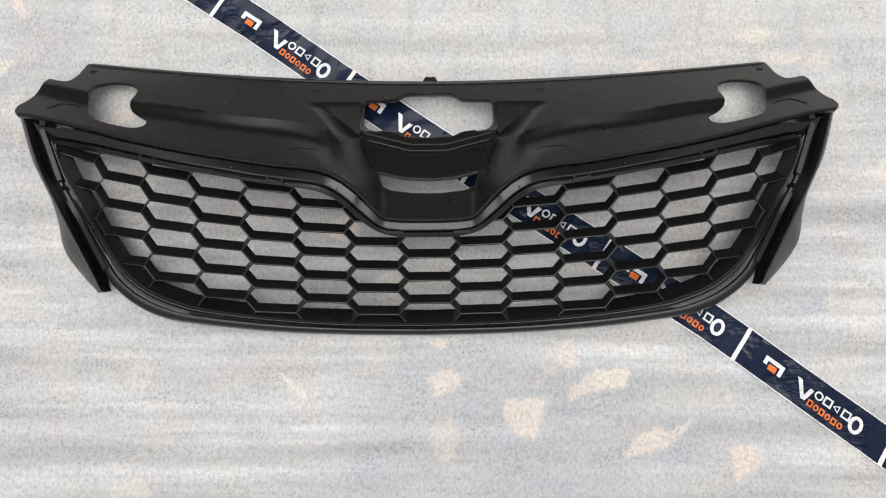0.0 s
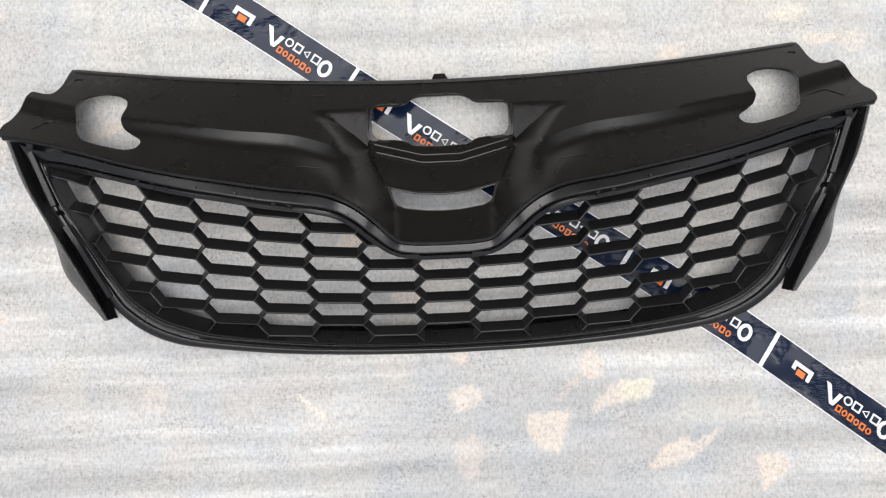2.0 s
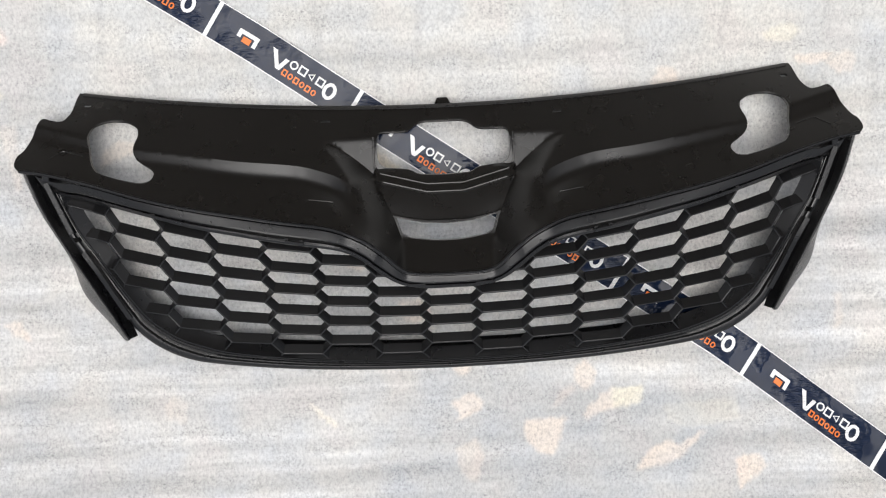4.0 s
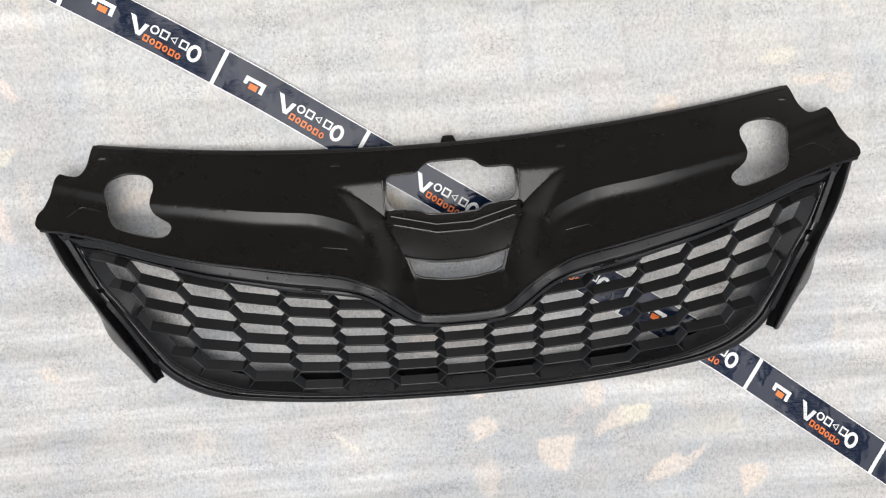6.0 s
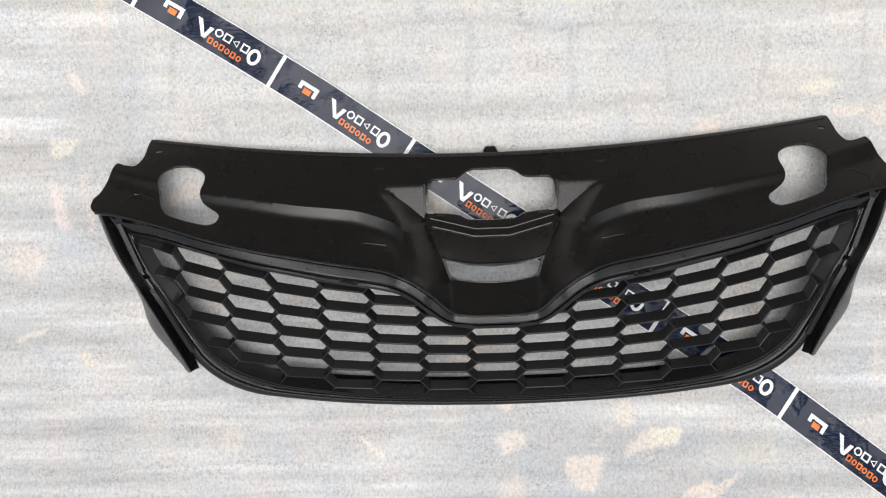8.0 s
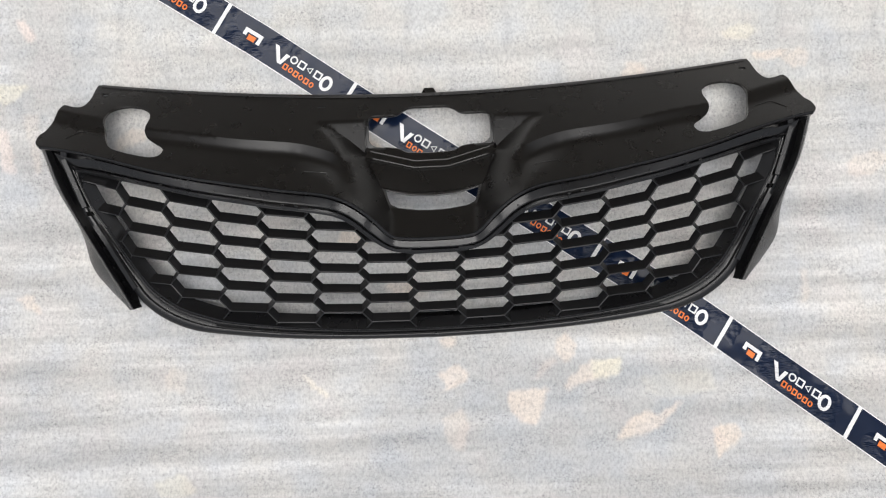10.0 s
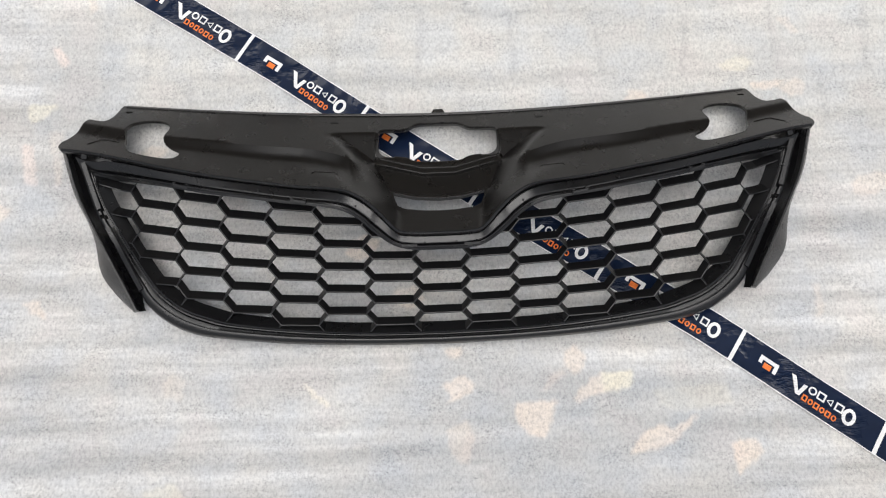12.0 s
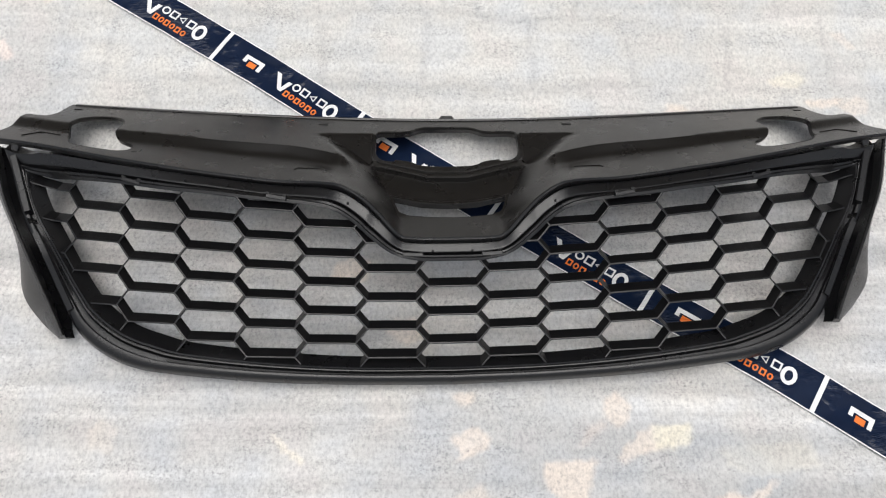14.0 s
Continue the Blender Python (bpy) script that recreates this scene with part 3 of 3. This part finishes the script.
def upper_panel(grille):
    from mathutils.geometry import delaunay_2d_cdt
    outer = resample(panel_outline(), 0.004)
    holes = [resample(h, 0.003) for h in (lamp_hole(1), lamp_hole(-1), badge_hole(), lower_slot())] + [resample(bolt_slot(k), 0.001) for k in (-1, 1)]
    pts, edges = [], []
    for loop in [outer] + holes:
        s = len(pts)
        pts += loop
        edges += [(s + i, s + (i + 1) % len(loop)) for i in range(len(loop))]
    # lines along which the surface breaks
    creases = []
    for level in (0.078, 0.0795, 0.110, 0.1125, 0.122, 0.1245):
        creases.append([p for p in bar_line(level, 0.09) if abs(p.x) < table(V_INNER, p.y) + 0.002])
    for side in (-1, 1):
        run = [0.0860 + 0.0635 * i / 30 for i in range(31)]
        creases.append([Vector((side * a, pocket_edge(a) + 0.0002)) for a in run])
        creases.append([Vector((side * a, pocket_edge(a) - 0.0012)) for a in run[:-3]])
        creases.append([Vector((side * a, 0.1815)) for a in run[:-3]])
        creases.append([Vector((side * table(V_INNER, y), y)) for y in [0.056 + 0.0028 * i for i in range(30)]])
        creases.append([Vector((side * a, table(LEDGE, a))) for a in [0.112 + 0.0018 * i for i in range(142)]])
        creases.append([Vector((side * a, 0.1422)) for a in (0.0835, 0.0850, 0.0868, 0.0885)])
    edge_only = np.array([tuple(p) for p in pts])
    for line in creases:
        last = None
        for p in line:
            ok = inside(p, outer) and not any(inside(p, h) for h in holes) and np.min((edge_only[:, 0] - p.x) ** 2 + (edge_only[:, 1] - p.y) ** 2) > 6e-7
            if ok:
                pts.append(p)
                if last is not None:
                    edges.append((last, len(pts) - 1))
            last = len(pts) - 1 if ok else None
    border = np.array([tuple(p) for p in pts])
    step = 0.0034
    for j in range(int(0.29 / step)):
        for i in range(int(1.04 / step) + 1):
            p = Vector((-0.52 + i * step + (j % 2) * step / 2, j * step))
            if not inside(p, outer) or any(inside(p, h) for h in holes):
                continue
            if np.min((border[:, 0] - p.x) ** 2 + (border[:, 1] - p.y) ** 2) > (0.5 * step) ** 2:
                pts.append(p)
    vs, _, fs, *_ = delaunay_2d_cdt(pts, edges, [], 0, 1e-6)
    faces = []
    for f in fs:
        c = sum((vs[i] for i in f), Vector((0, 0))) / len(f)
        if inside(c, outer) and not any(inside(c, h) for h in holes):
            faces.append(tuple(f))
    heights = np.array([panel_height(v.x, v.y) for v in vs])
    # the shoulder is evened out, its foot and the edges are left
    links = np.array(sorted({(min(p, q), max(p, q)) for f in faces for p, q in zip(f, f[1:] + f[:1])}))
    free = []
    for v in vs:
        a = abs(v.x)
        open_field = 0.056 < a < 0.112 and 0.03 < v.y < 0.15 and v.y < (pocket_edge(a) if a > 0.084 else 0.1345) and a > table(V_INNER, v.y)
        free.append(open_field and nearest(FOLD, a, v.y)[0] > 0.004 and v.y > lip_edge(a) + 0.006)
    free = np.array(free)
    count = np.bincount(links.ravel(), minlength=len(vs))
    for _ in range(10):
        total = np.bincount(links[:, 0], heights[links[:, 1]], len(vs)) + np.bincount(links[:, 1], heights[links[:, 0]], len(vs))
        heights = np.where(free & (count > 0), 0.4 * heights + 0.6 * total / np.maximum(count, 1), heights)
    verts = [(v.x, v.y, z) for v, z in zip(vs, heights)]
    ob = mesh_object("upper_panel", verts, faces, PANEL, grille, "grained black cover panel with cut-outs")
    t = ob.modifiers.new("thickness", "SOLIDIFY")
    t.thickness, t.offset = 0.003, -1
    # folded rims inside the cut-outs
    for loop, deep in ((holes[0], 0.004), (holes[1], 0.004), (holes[2], 0.008), (holes[3], 0.008)):
        k = len(loop)
        v = [(p.x, p.y, panel_height(p.x, p.y) - 0.0004) for p in loop] + [(p.x, p.y, panel_height(p.x, p.y) - 0.003 - deep) for p in loop]
        rim = mesh_object("cutout_rim", v, [(i, (i + 1) % k, k + (i + 1) % k, k + i) for i in range(k)], PANEL, grille)
        r = rim.modifiers.new("thickness", "SOLIDIFY")
        r.thickness, r.offset = 0.0015, 0
    return ob


def panel_lip(grille):
    """The rolled bead along the panel's near edge."""
    path = [Vector((-p.x, p.y)) for p in reversed(LIP_CURVE[1:])] + [Vector((p.x, p.y)) for p in LIP_CURVE]
    shape = ((0.0014, -0.0022), (0.0012, 0.0012), (0.0002, 0.0018), (-0.0008, 0.0010), (-0.0016, 0.0006), (-0.0026, 0.0008), (-0.0032, -0.0040))
    verts, faces, m = [], [], len(shape)
    for i, p in enumerate(path):
        way = (path[min(i + 1, len(path) - 1)] - path[max(i - 1, 0)]).normalized()
        out = Vector((way.y, -way.x))
        z = panel_height(p.x, p.y)
        for d, h in shape:
            q = p - out * d
            verts.append((q.x, q.y, z + h))
    for i in range(len(path) - 1):
        faces += [(i * m + j, i * m + (j + 1) % m, (i + 1) * m + (j + 1) % m, (i + 1) * m + j) for j in range(m)]
    faces += [tuple(range(m)), tuple((len(path) - 1) * m + j for j in range(m))]
    return mesh_object("panel_lip", verts, faces, FRAME, grille)


# right halves of the frame's outer and inner edge, corner for corner
OUTER = [(0, 0.014), (0.035, 0.015), (0.056, 0.020), (0.077, 0.039), (0.097, 0.055), (0.118, 0.066), (0.145, 0.0745), (0.20, 0.0835),
         (0.25, 0.093), (0.30, 0.103), (0.36, 0.1180), (0.42, 0.1370), (0.488, 0.1540), (0.479, 0.130), (0.4605, 0.0765), (0.433, 0.0275),
         (0.405, -0.022), (0.391, -0.046), (0.366, -0.0675), (0.335, -0.083), (0.295, -0.092), (0.20, -0.1030), (0.10, -0.1085), (0, -0.1105)]
INNER = [(0, -0.0015), (0.033, -0.0008), (0.060, 0.0055), (0.083, 0.0205), (0.101, 0.0355), (0.120, 0.0465), (0.145, 0.053), (0.20, 0.0622),
         (0.25, 0.0725), (0.30, 0.0835), (0.36, 0.1005), (0.42, 0.1175), (0.461, 0.1285), (0.456, 0.110), (0.4425, 0.078), (0.417, 0.0370),
         (0.387, -0.0090), (0.368, -0.0320), (0.338, -0.0540), (0.305, -0.067), (0.27, -0.0765), (0.19, -0.0875), (0.10, -0.0945), (0, -0.0965)]
CORNER = 12
INNER_TABLE, OUTER_TABLE = INNER[:CORNER + 1], OUTER[:CORNER + 1]


def frame_edges():
    steps = 8
    out, inn = [spline([(*p, 0) for p in e[:CORNER + 1]], steps) + spline([(*p, 0) for p in e[CORNER:]], steps)[1:] for e in (OUTER, INNER)]
    top = [1 - smooth_step(CORNER - 1, CORNER + 1, i / steps) for i in range(len(out))]
    crisp = [1 - smooth_step(CORNER - 0.3, CORNER + 0.3, i / steps) for i in range(len(out))]
    return out, inn, top, crisp


def opening_loop():
    return mirrored([Vector(p[:2]) for p in frame_edges()[1]])


def lower_frame(grille):
    out, inn, top, crisp = frame_edges()
    # across the band from its outer to its inner edge: along the top, and along the sides and foot
    top_profile = [(0.0, -0.0040), (0.02, -0.0022), (0.05, -0.0015), (0.12, -0.0012), (0.19, -0.0010), (0.26, -0.0008), (0.33, -0.0006), (0.40, -0.0004), (0.47, -0.0002),
                   (0.54, 0.0), (0.585, -0.0003), (0.605, -0.0038), (0.68, -0.0040), (0.705, -0.0002), (0.74, 0.0010), (0.83, 0.0012), (0.855, -0.0012), (0.96, -0.0010), (1.0, -0.0012)]
    side_profile = [(0.0, -0.006), (0.02, -0.0020), (0.05, 0.0012), (0.10, 0.0026), (0.20, 0.0034), (0.33, 0.0036), (0.42, 0.0030), (0.46, 0.0014), (0.475, -0.0036),
                    (0.54, -0.0044), (0.70, -0.0044), (0.725, -0.0002), (0.76, 0.0008), (0.82, 0.0006), (0.84, -0.0026), (0.88, -0.0026), (0.90, 0.0008), (0.97, 0.0010), (1.0, 0.0)]
    rings = []
    for o, i, w, c in zip(out, inn, top, crisp):
        # the frame stands back from the panel at two slots beside each corner
        slot = smooth_step(0.447, 0.456, o.x) * (1 - smooth_step(0.484, 0.489, o.x)) * smooth_step(0.2, 0.6, w)
        o = o.lerp(i, 0.15 * slot)
        zo = (panel_height(o.x, max(o.y, lip_edge(o.x))) - 0.001) * w + (mesh_height(o.x, o.y) + 0.001) * (1 - w)
        zi = mesh_height(i.x, i.y) + 0.001
        up = smooth_step(-0.03, 0.05, o.y)
        ring = []
        skirt = (0.012 if o.x < 0.435 else 0.003) * w + 0.036 * (1 - w)
        a = Vector((o.x, o.y, zo - 0.010))
        ring.append(a + BACK * skirt)
        for (f0, d0), (f1, d1) in zip(side_profile, top_profile):
            d0 = d0 - 0.0040 * up if 0.04 < f0 < 0.465 else d0
            # the shelf under the cover lies flatter than the band as a whole
            d1 = d1 - 0.5 * (zi - zo) * (f1 - 0.30) if f1 < 0.59 else d1
            f, dz = f0 + (f1 - f0) * c, d0 + (d1 - d0) * c
            p = o.lerp(i, f)
            ring.append(Vector((p.x, p.y, zo + (zi - zo) * f + dz)))
        ring.append(ring[-1] + (rearward(i.x) + Vector((-0.6 * i.x, 0, 0))) * 0.016)
        rings.append(ring)
    full = rings + [[Vector((-p.x, p.y, p.z)) for p in r] for r in reversed(rings[1:-1])]
    n, m = len(full), len(full[0])
    verts = [p for r in full for p in r]
    # a small gap is left in each side, between the two rails
    def gap(a, b):
        return 0.066 < full[a][5].y < 0.0745 and 5 <= b <= 10 and abs(full[a][6].x) > 0.4
    faces = [(a * m + b, a * m + b + 1, ((a + 1) % n) * m + b + 1, ((a + 1) % n) * m + b) for a in range(n) for b in range(m - 1) if not gap(a, b)]
    ob = mesh_object("lower_frame", verts, faces, FRAME, grille, "satin black frame round the honeycomb")
    t = ob.modifiers.new("thickness", "SOLIDIFY")
    t.thickness, t.offset = 0.0022, -1
    return ob


# honeycomb
COLUMN, FLAT, WALL, DEEP = 0.0623, 0.0496, 0.0017, 0.0125


def comb_point(u, k):
    """u along the grille in metres, k in rows of cells."""
    y = -0.0241 + 0.255 * u * u + k * (0.0252 + 0.048 * u * u)
    return Vector((u, y))


def comb_cells():
    """The hexagons, drawn in by half a wall, as closed loops."""
    half, tip = FLAT / 2, COLUMN - FLAT / 2
    for c in range(-8, 9):
        for r in range(-5, 9):
            x, k = c * COLUMN, r + 0.5 * (c % 2)
            ring = [comb_point(*p) for p in ((x - half, k), (x - tip, k - 0.5), (x - half, k - 1), (x + half, k - 1), (x + tip, k - 0.5), (x + half, k))]
            mid = sum(ring, Vector((0, 0))) / 6
            lines = []
            for p, q in zip(ring, ring[1:] + ring[:1]):
                way = (q - p).normalized()
                lines.append((p + Vector((-way.y, way.x)) * WALL / 2, way))
            yield mid, lines


def clipped(loop, lines):
    """The part of a loop that lies to the left of all the lines."""
    for at, way in lines:
        out = []
        side = [way.cross(p - at) for p in loop]
        for i, p in enumerate(loop):
            j = (i + 1) % len(loop)
            if side[i] >= 0:
                out.append(p)
            if (side[i] >= 0) != (side[j] >= 0):
                out.append(p.lerp(loop[j], side[i] / (side[i] - side[j])))
        loop = out
        if len(loop) < 3:
            return []
    return loop


def area(loop):
    return 0.5 * sum(a.cross(b) for a, b in zip(loop, loop[1:] + loop[:1]))


def honeycomb(grille):
    from mathutils.geometry import delaunay_2d_cdt
    opening = opening_loop()
    if area(opening) < 0:
        opening.reverse()
    border = []
    for i, p in enumerate(opening):
        way = (opening[(i + 1) % len(opening)] - opening[i - 1]).normalized()
        border.append(p + Vector((way.y, -way.x)) * 0.003)
    pts, edges, cells = list(border), [(i, (i + 1) % len(border)) for i in range(len(border))], []
    for mid, lines in comb_cells():
        loop = clipped(opening, lines)
        tidy = [p for i, p in enumerate(loop) if (p - loop[i - 1]).length > 0.0004]
        if len(tidy) < 3 or abs(area(tidy)) < 0.00002:
            continue
        tidy = resample(tidy, 0.016)
        s = len(pts)
        pts += tidy
        edges += [(s + i, s + (i + 1) % len(tidy)) for i in range(len(tidy))]
        cells.append(tidy)
    vs, _, fs, *_ = delaunay_2d_cdt(pts, edges, [], 0, 1e-6)
    faces = []
    for f in fs:
        c = sum((vs[i] for i in f), Vector((0, 0))) / len(f)
        if inside(c, border) and not any(inside(c, h) for h in cells):
            faces.append(tuple(f))
    bm = bmesh.new()
    front = [bm.verts.new((v.x, v.y, mesh_height(v.x, v.y))) for v in vs]
    for f in faces:
        bm.faces.new([front[i] for i in f])
    for v in [v for v in bm.verts if not v.link_faces]:
        bm.verts.remove(v)
    rear = bmesh.ops.extrude_face_region(bm, geom=bm.faces[:])
    for g in rear["geom"]:
        if isinstance(g, bmesh.types.BMVert):
            g.co += rearward(g.co.x) * DEEP
    bmesh.ops.recalc_face_normals(bm, faces=bm.faces)
    me = bpy.data.meshes.new("honeycomb")
    bm.to_mesh(me)
    bm.free()
    me.materials.append(MESH)
    ob = new("honeycomb", me)
    ob.parent = grille
    soft = ob.modifiers.new("worn_edges", "BEVEL")
    soft.width, soft.segments, soft.limit_method, soft.angle_limit = 0.0005, 2, "ANGLE", radians(50)
    return tagged(ob, "black moulded honeycomb of stretched hexagons")


def side_flap(grille, side):
    ridge = spline([(0.5065, 0.167, 0.047), (0.490, 0.109, 0.039), (0.467, 0.062, 0.0365), (0.441, 0.013, 0.034), (0.421, -0.023, 0.0325), (0.404, -0.0545, 0.031)], 6)
    outer = spline([(0.5100, 0.167, 0.036), (0.4965, 0.111, 0.022), (0.476, 0.062, 0.006), (0.4650, 0.008, 0.000), (0.4405, -0.0255, 0.004), (0.4085, -0.0545, 0.021)], 6)
    verts, faces = [], []
    for r, o in zip(ridge, outer):
        taper = 0.55 + 0.45 * smooth_step(-0.055, -0.01, r.y)
        inward = -0.016 + 0.011 * math.exp(-((r.y - 0.072) / 0.012) ** 2)
        for p in (r + Vector((inward, 0.006, -0.030)) * taper, r + Vector((-0.0045, 0.002, -0.016)) * taper, r + Vector((-0.0035, 0.001, -0.001)), r + Vector((-0.0025, 0.0, 0.0)), r, r.lerp(o, 0.5) + Vector((0.0015, 0, 0.001)), o,
                  o + Vector((-0.002, 0.001, -0.003))):
            verts.append((side * p.x, p.y, p.z))
    n, m = len(ridge), 8
    faces = [(a * m + b, a * m + b + 1, (a + 1) * m + b + 1, (a + 1) * m + b) for a in range(n - 1) for b in range(m - 1)]
    faces += [tuple(range(m)), tuple((n - 1) * m + b for b in range(m))]
    return mesh_object("side_flap", verts, faces, FRAME, grille, "narrow black side flap")


def block(name, grille, x, y, z, sx, sy, sz, mat, turn=0.0, tilt=0.0, label=""):
    bm = bmesh.new()
    bmesh.ops.create_cube(bm, size=1)
    bmesh.ops.scale(bm, vec=(sx, sy, sz), verts=bm.verts)
    bmesh.ops.bevel(bm, geom=bm.edges[:], offset=min(sx, sy, sz) * 0.18, segments=1, affect="EDGES")
    bmesh.ops.transform(bm, matrix=pose(x, y, z, tilt, 0, turn), verts=bm.verts)
    me = bpy.data.meshes.new(name)
    bm.to_mesh(me)
    bm.free()
    me.materials.append(mat)
    ob = new(name, me)
    ob.parent = grille
    return tagged(ob, label) if label else ob


def top_flange(grille):
    """The folded strip along the panel's far edge."""
    verts, faces = [], []
    k, shape = 120, ((-0.0045, -0.001), (-0.0042, 0.0036), (-0.0030, 0.0042), (0.0000, 0.0016), (0.0008, 0.0002), (0.0008, -0.0050))
    for i in range(k + 1):
        x = -0.445 + 0.89 * i / k
        y = top_edge(x)
        z = panel_height(x, y)
        verts += [(x, y + d, z + h) for d, h in shape]
    m = len(shape)
    for i in range(k):
        faces += [(i * m + j, i * m + (j + 1) % m, (i + 1) * m + (j + 1) % m, (i + 1) * m + j) for j in range(m)]
    faces += [tuple(range(m)), tuple(k * m + j for j in range(m))]
    return mesh_object("top_flange", verts, faces, PANEL, grille)


def badge_bead(grille, path, thick):
    """A thin raised line on the panel, round the badge opening."""
    verts, faces, m = [], [], 6
    for i, p in enumerate(path):
        way = (path[min(i + 1, len(path) - 1)] - path[max(i - 1, 0)]).normalized()
        side = Vector((-way.y, way.x))
        z = panel_height(p.x, p.y)
        for j in range(m):
            c, d = thick * math.cos(j * math.pi / 3), thick * math.sin(j * math.pi / 3)
            verts.append((p.x + side.x * c, p.y + side.y * c, z + d + thick * 0.5))
    for i in range(len(path) - 1):
        faces += [(i * m + j, i * m + (j + 1) % m, (i + 1) * m + (j + 1) % m, (i + 1) * m + j) for j in range(m)]
    faces += [tuple(range(m)), tuple((len(path) - 1) * m + j for j in range(m))]
    return mesh_object("badge_bead", verts, faces, PANEL, grille)


def bar_line(level, reach):
    """Points along the badge bar at one level of its profile."""
    out = []
    for i in range(61):
        x = -reach + 2 * reach * i / 60
        y = level
        for _ in range(8):
            y = level + bar_shift(abs(x), y)
        out.append(Vector((x, y)))
    return out


def on_panel(name, grille, x, y, sx, sy, sz, lift, mat, turn=0.0, label=""):
    slope = math.degrees(math.atan2(panel_height(x, y + 0.003) - panel_height(x, y - 0.003), 0.006))
    return block(name, grille, x, y, panel_height(x, y) + lift, sx, sy, sz, mat, turn, slope, label)


def side_rail(grille, side, a, b, wide):
    """A raised bar along the side of the lower frame, from a to b."""
    a, b = Vector(a), Vector(b)
    way = (b - a).normalized()
    out = Vector((way.y, -way.x)) * (-1 if way.y < 0 else 1)
    shape = ((-0.5, -0.006), (-0.47, 0.0050), (-0.36, 0.0062), (0.36, 0.0062), (0.47, 0.0050), (0.5, -0.006))
    verts, m = [], len(shape)
    for i in range(9):
        p = a.lerp(b, i / 8)
        for f, h in shape:
            q = p + out * f * wide
            verts.append((side * q.x, q.y, mesh_height(q.x, q.y) + 0.001 + h))
    faces = [(i * m + j, i * m + (j + 1) % m, (i + 1) * m + (j + 1) % m, (i + 1) * m + j) for i in range(8) for j in range(m)]
    faces += [tuple(range(m)), tuple(8 * m + j for j in range(m))]
    return mesh_object("side_rail", verts, faces, FRAME, grille)


def tongue_edge(grille, x, y, long, wide, turn, side, one_sided):
    """The arched edge of a low tongue in the panel."""
    c, d = math.cos(radians(turn)), math.sin(radians(turn))
    a, b = long / 2, wide / 2
    corners = [(-a, b - 0.004), (-a + 0.003, b), (a - 0.003, b), (a, b - 0.004)]
    if one_sided:
        corners = [(-a, b), (a - 0.010, b), (a - 0.006, b - 0.001), (a + 0.006, -b)]
    path = []
    for (u, v), (p, q) in zip(corners, corners[1:]):
        path += [(u + (p - u) * i / 6, v + (q - v) * i / 6) for i in range(6)]
    path.append(corners[-1])
    line = [Vector((side * (x + u * c - v * d), y + u * d + v * c)) for u, v in path]
    bead = badge_bead(grille, line, 0.0007)
    bead.name = "tongue_edge"
    return bead


def small_parts(grille):
    for side in (-1, 1):
        side_rail(grille, side, (0.4755, 0.1440), (0.4545, 0.082), 0.0080)
        side_rail(grille, side, (0.4440, 0.058), (0.3970, -0.027), 0.0080)
    tab = block("centre_tab", grille, 0.002, 0.2235, panel_height(0, 0.2205) - 0.0045, 0.022, 0.012, 0.005, PANEL, 0, -30)
    for v in tab.data.vertices:
        v.co.x = 0.002 + (v.co.x - 0.002) * (0.62 if v.co.y > 0.2235 else 1.0)
    badge_bead(grille, bar_line(0.1126, 0.075), 0.0012)
    low = bar_line(0.1222, 0.078)
    rise = [Vector((0.0835, 0.1440)), Vector((0.0852, 0.1480)), Vector((0.0852, 0.160)), Vector((0.0852, 0.172)), Vector((0.0850, 0.1815))]
    badge_bead(grille, [Vector((-p.x, p.y)) for p in reversed(rise)] + low + rise, 0.0011)
    for side in (-1, 1):
        tongue_edge(grille, 0.148, 0.1015, 0.035, 0.013, 8, side, False)
        tongue_edge(grille, 0.449, 0.172, 0.032, 0.015, 17, side, True)
        on_panel("slot_mark", grille, side * 0.143, 0.2045, 0.011, 0.0035, 0.0012, 0.0002, DARK)
        for x, deg in ((0.040, 3), (0.178, 11), (0.335, 17)):
            y = table(INNER_TABLE, x) + 0.0045
            z = mesh_height(x, y) + 0.0015
            tilt = math.degrees(math.atan(0.5))
            clip = block("retaining_clip", grille, side * x, y - 0.0015, z + 0.0004, 0.021, 0.0042, 0.003, FRAME, side * deg, tilt)
            for e in (-0.0085, 0.0085):
                block("clip_nub", clip, side * (x + e), y + 0.002 + e * 0.18, z + 0.0005, 0.0045, 0.0026, 0.0026, DARK, side * deg, tilt)
        for x in (0.02, 0.105, 0.23, 0.275, 0.385):
            y = table(OUTER_TABLE, x) - 0.0085
            block("moulding_pip", grille, side * x, y, (mesh_height(x, y) + panel_height(x, lip_edge(x))) / 2 - 0.001, 0.0022, 0.0022, 0.003, FRAME)
        block("bridge", grille, side * 0.471, 0.1515, panel_height(0.471, 0.1550) - 0.004, 0.008, 0.010, 0.004, FRAME, side * 15, 25)


def radiator_grille():
    grille = tagged(new("car_grille"), "black plastic car grille with honeycomb lying on foam", "car grille")
    grille.matrix_basis = GRILLE_AT
    upper_panel(grille)
    lower_frame(grille)
    honeycomb(grille)
    for side in (-1, 1):
        side_flap(grille, side)
    top_flange(grille)
    panel_lip(grille)
    small_parts(grille)
    # the moulding has taken a slight twist
    for part in grille.children_recursive:
        for v in part.data.vertices:
            v.co.z -= 0.11 * v.co.x * (v.co.y - 0.1)
    return grille


ground()
house_wall()
foam_sheet()
printed_tape()
radiator_grille()
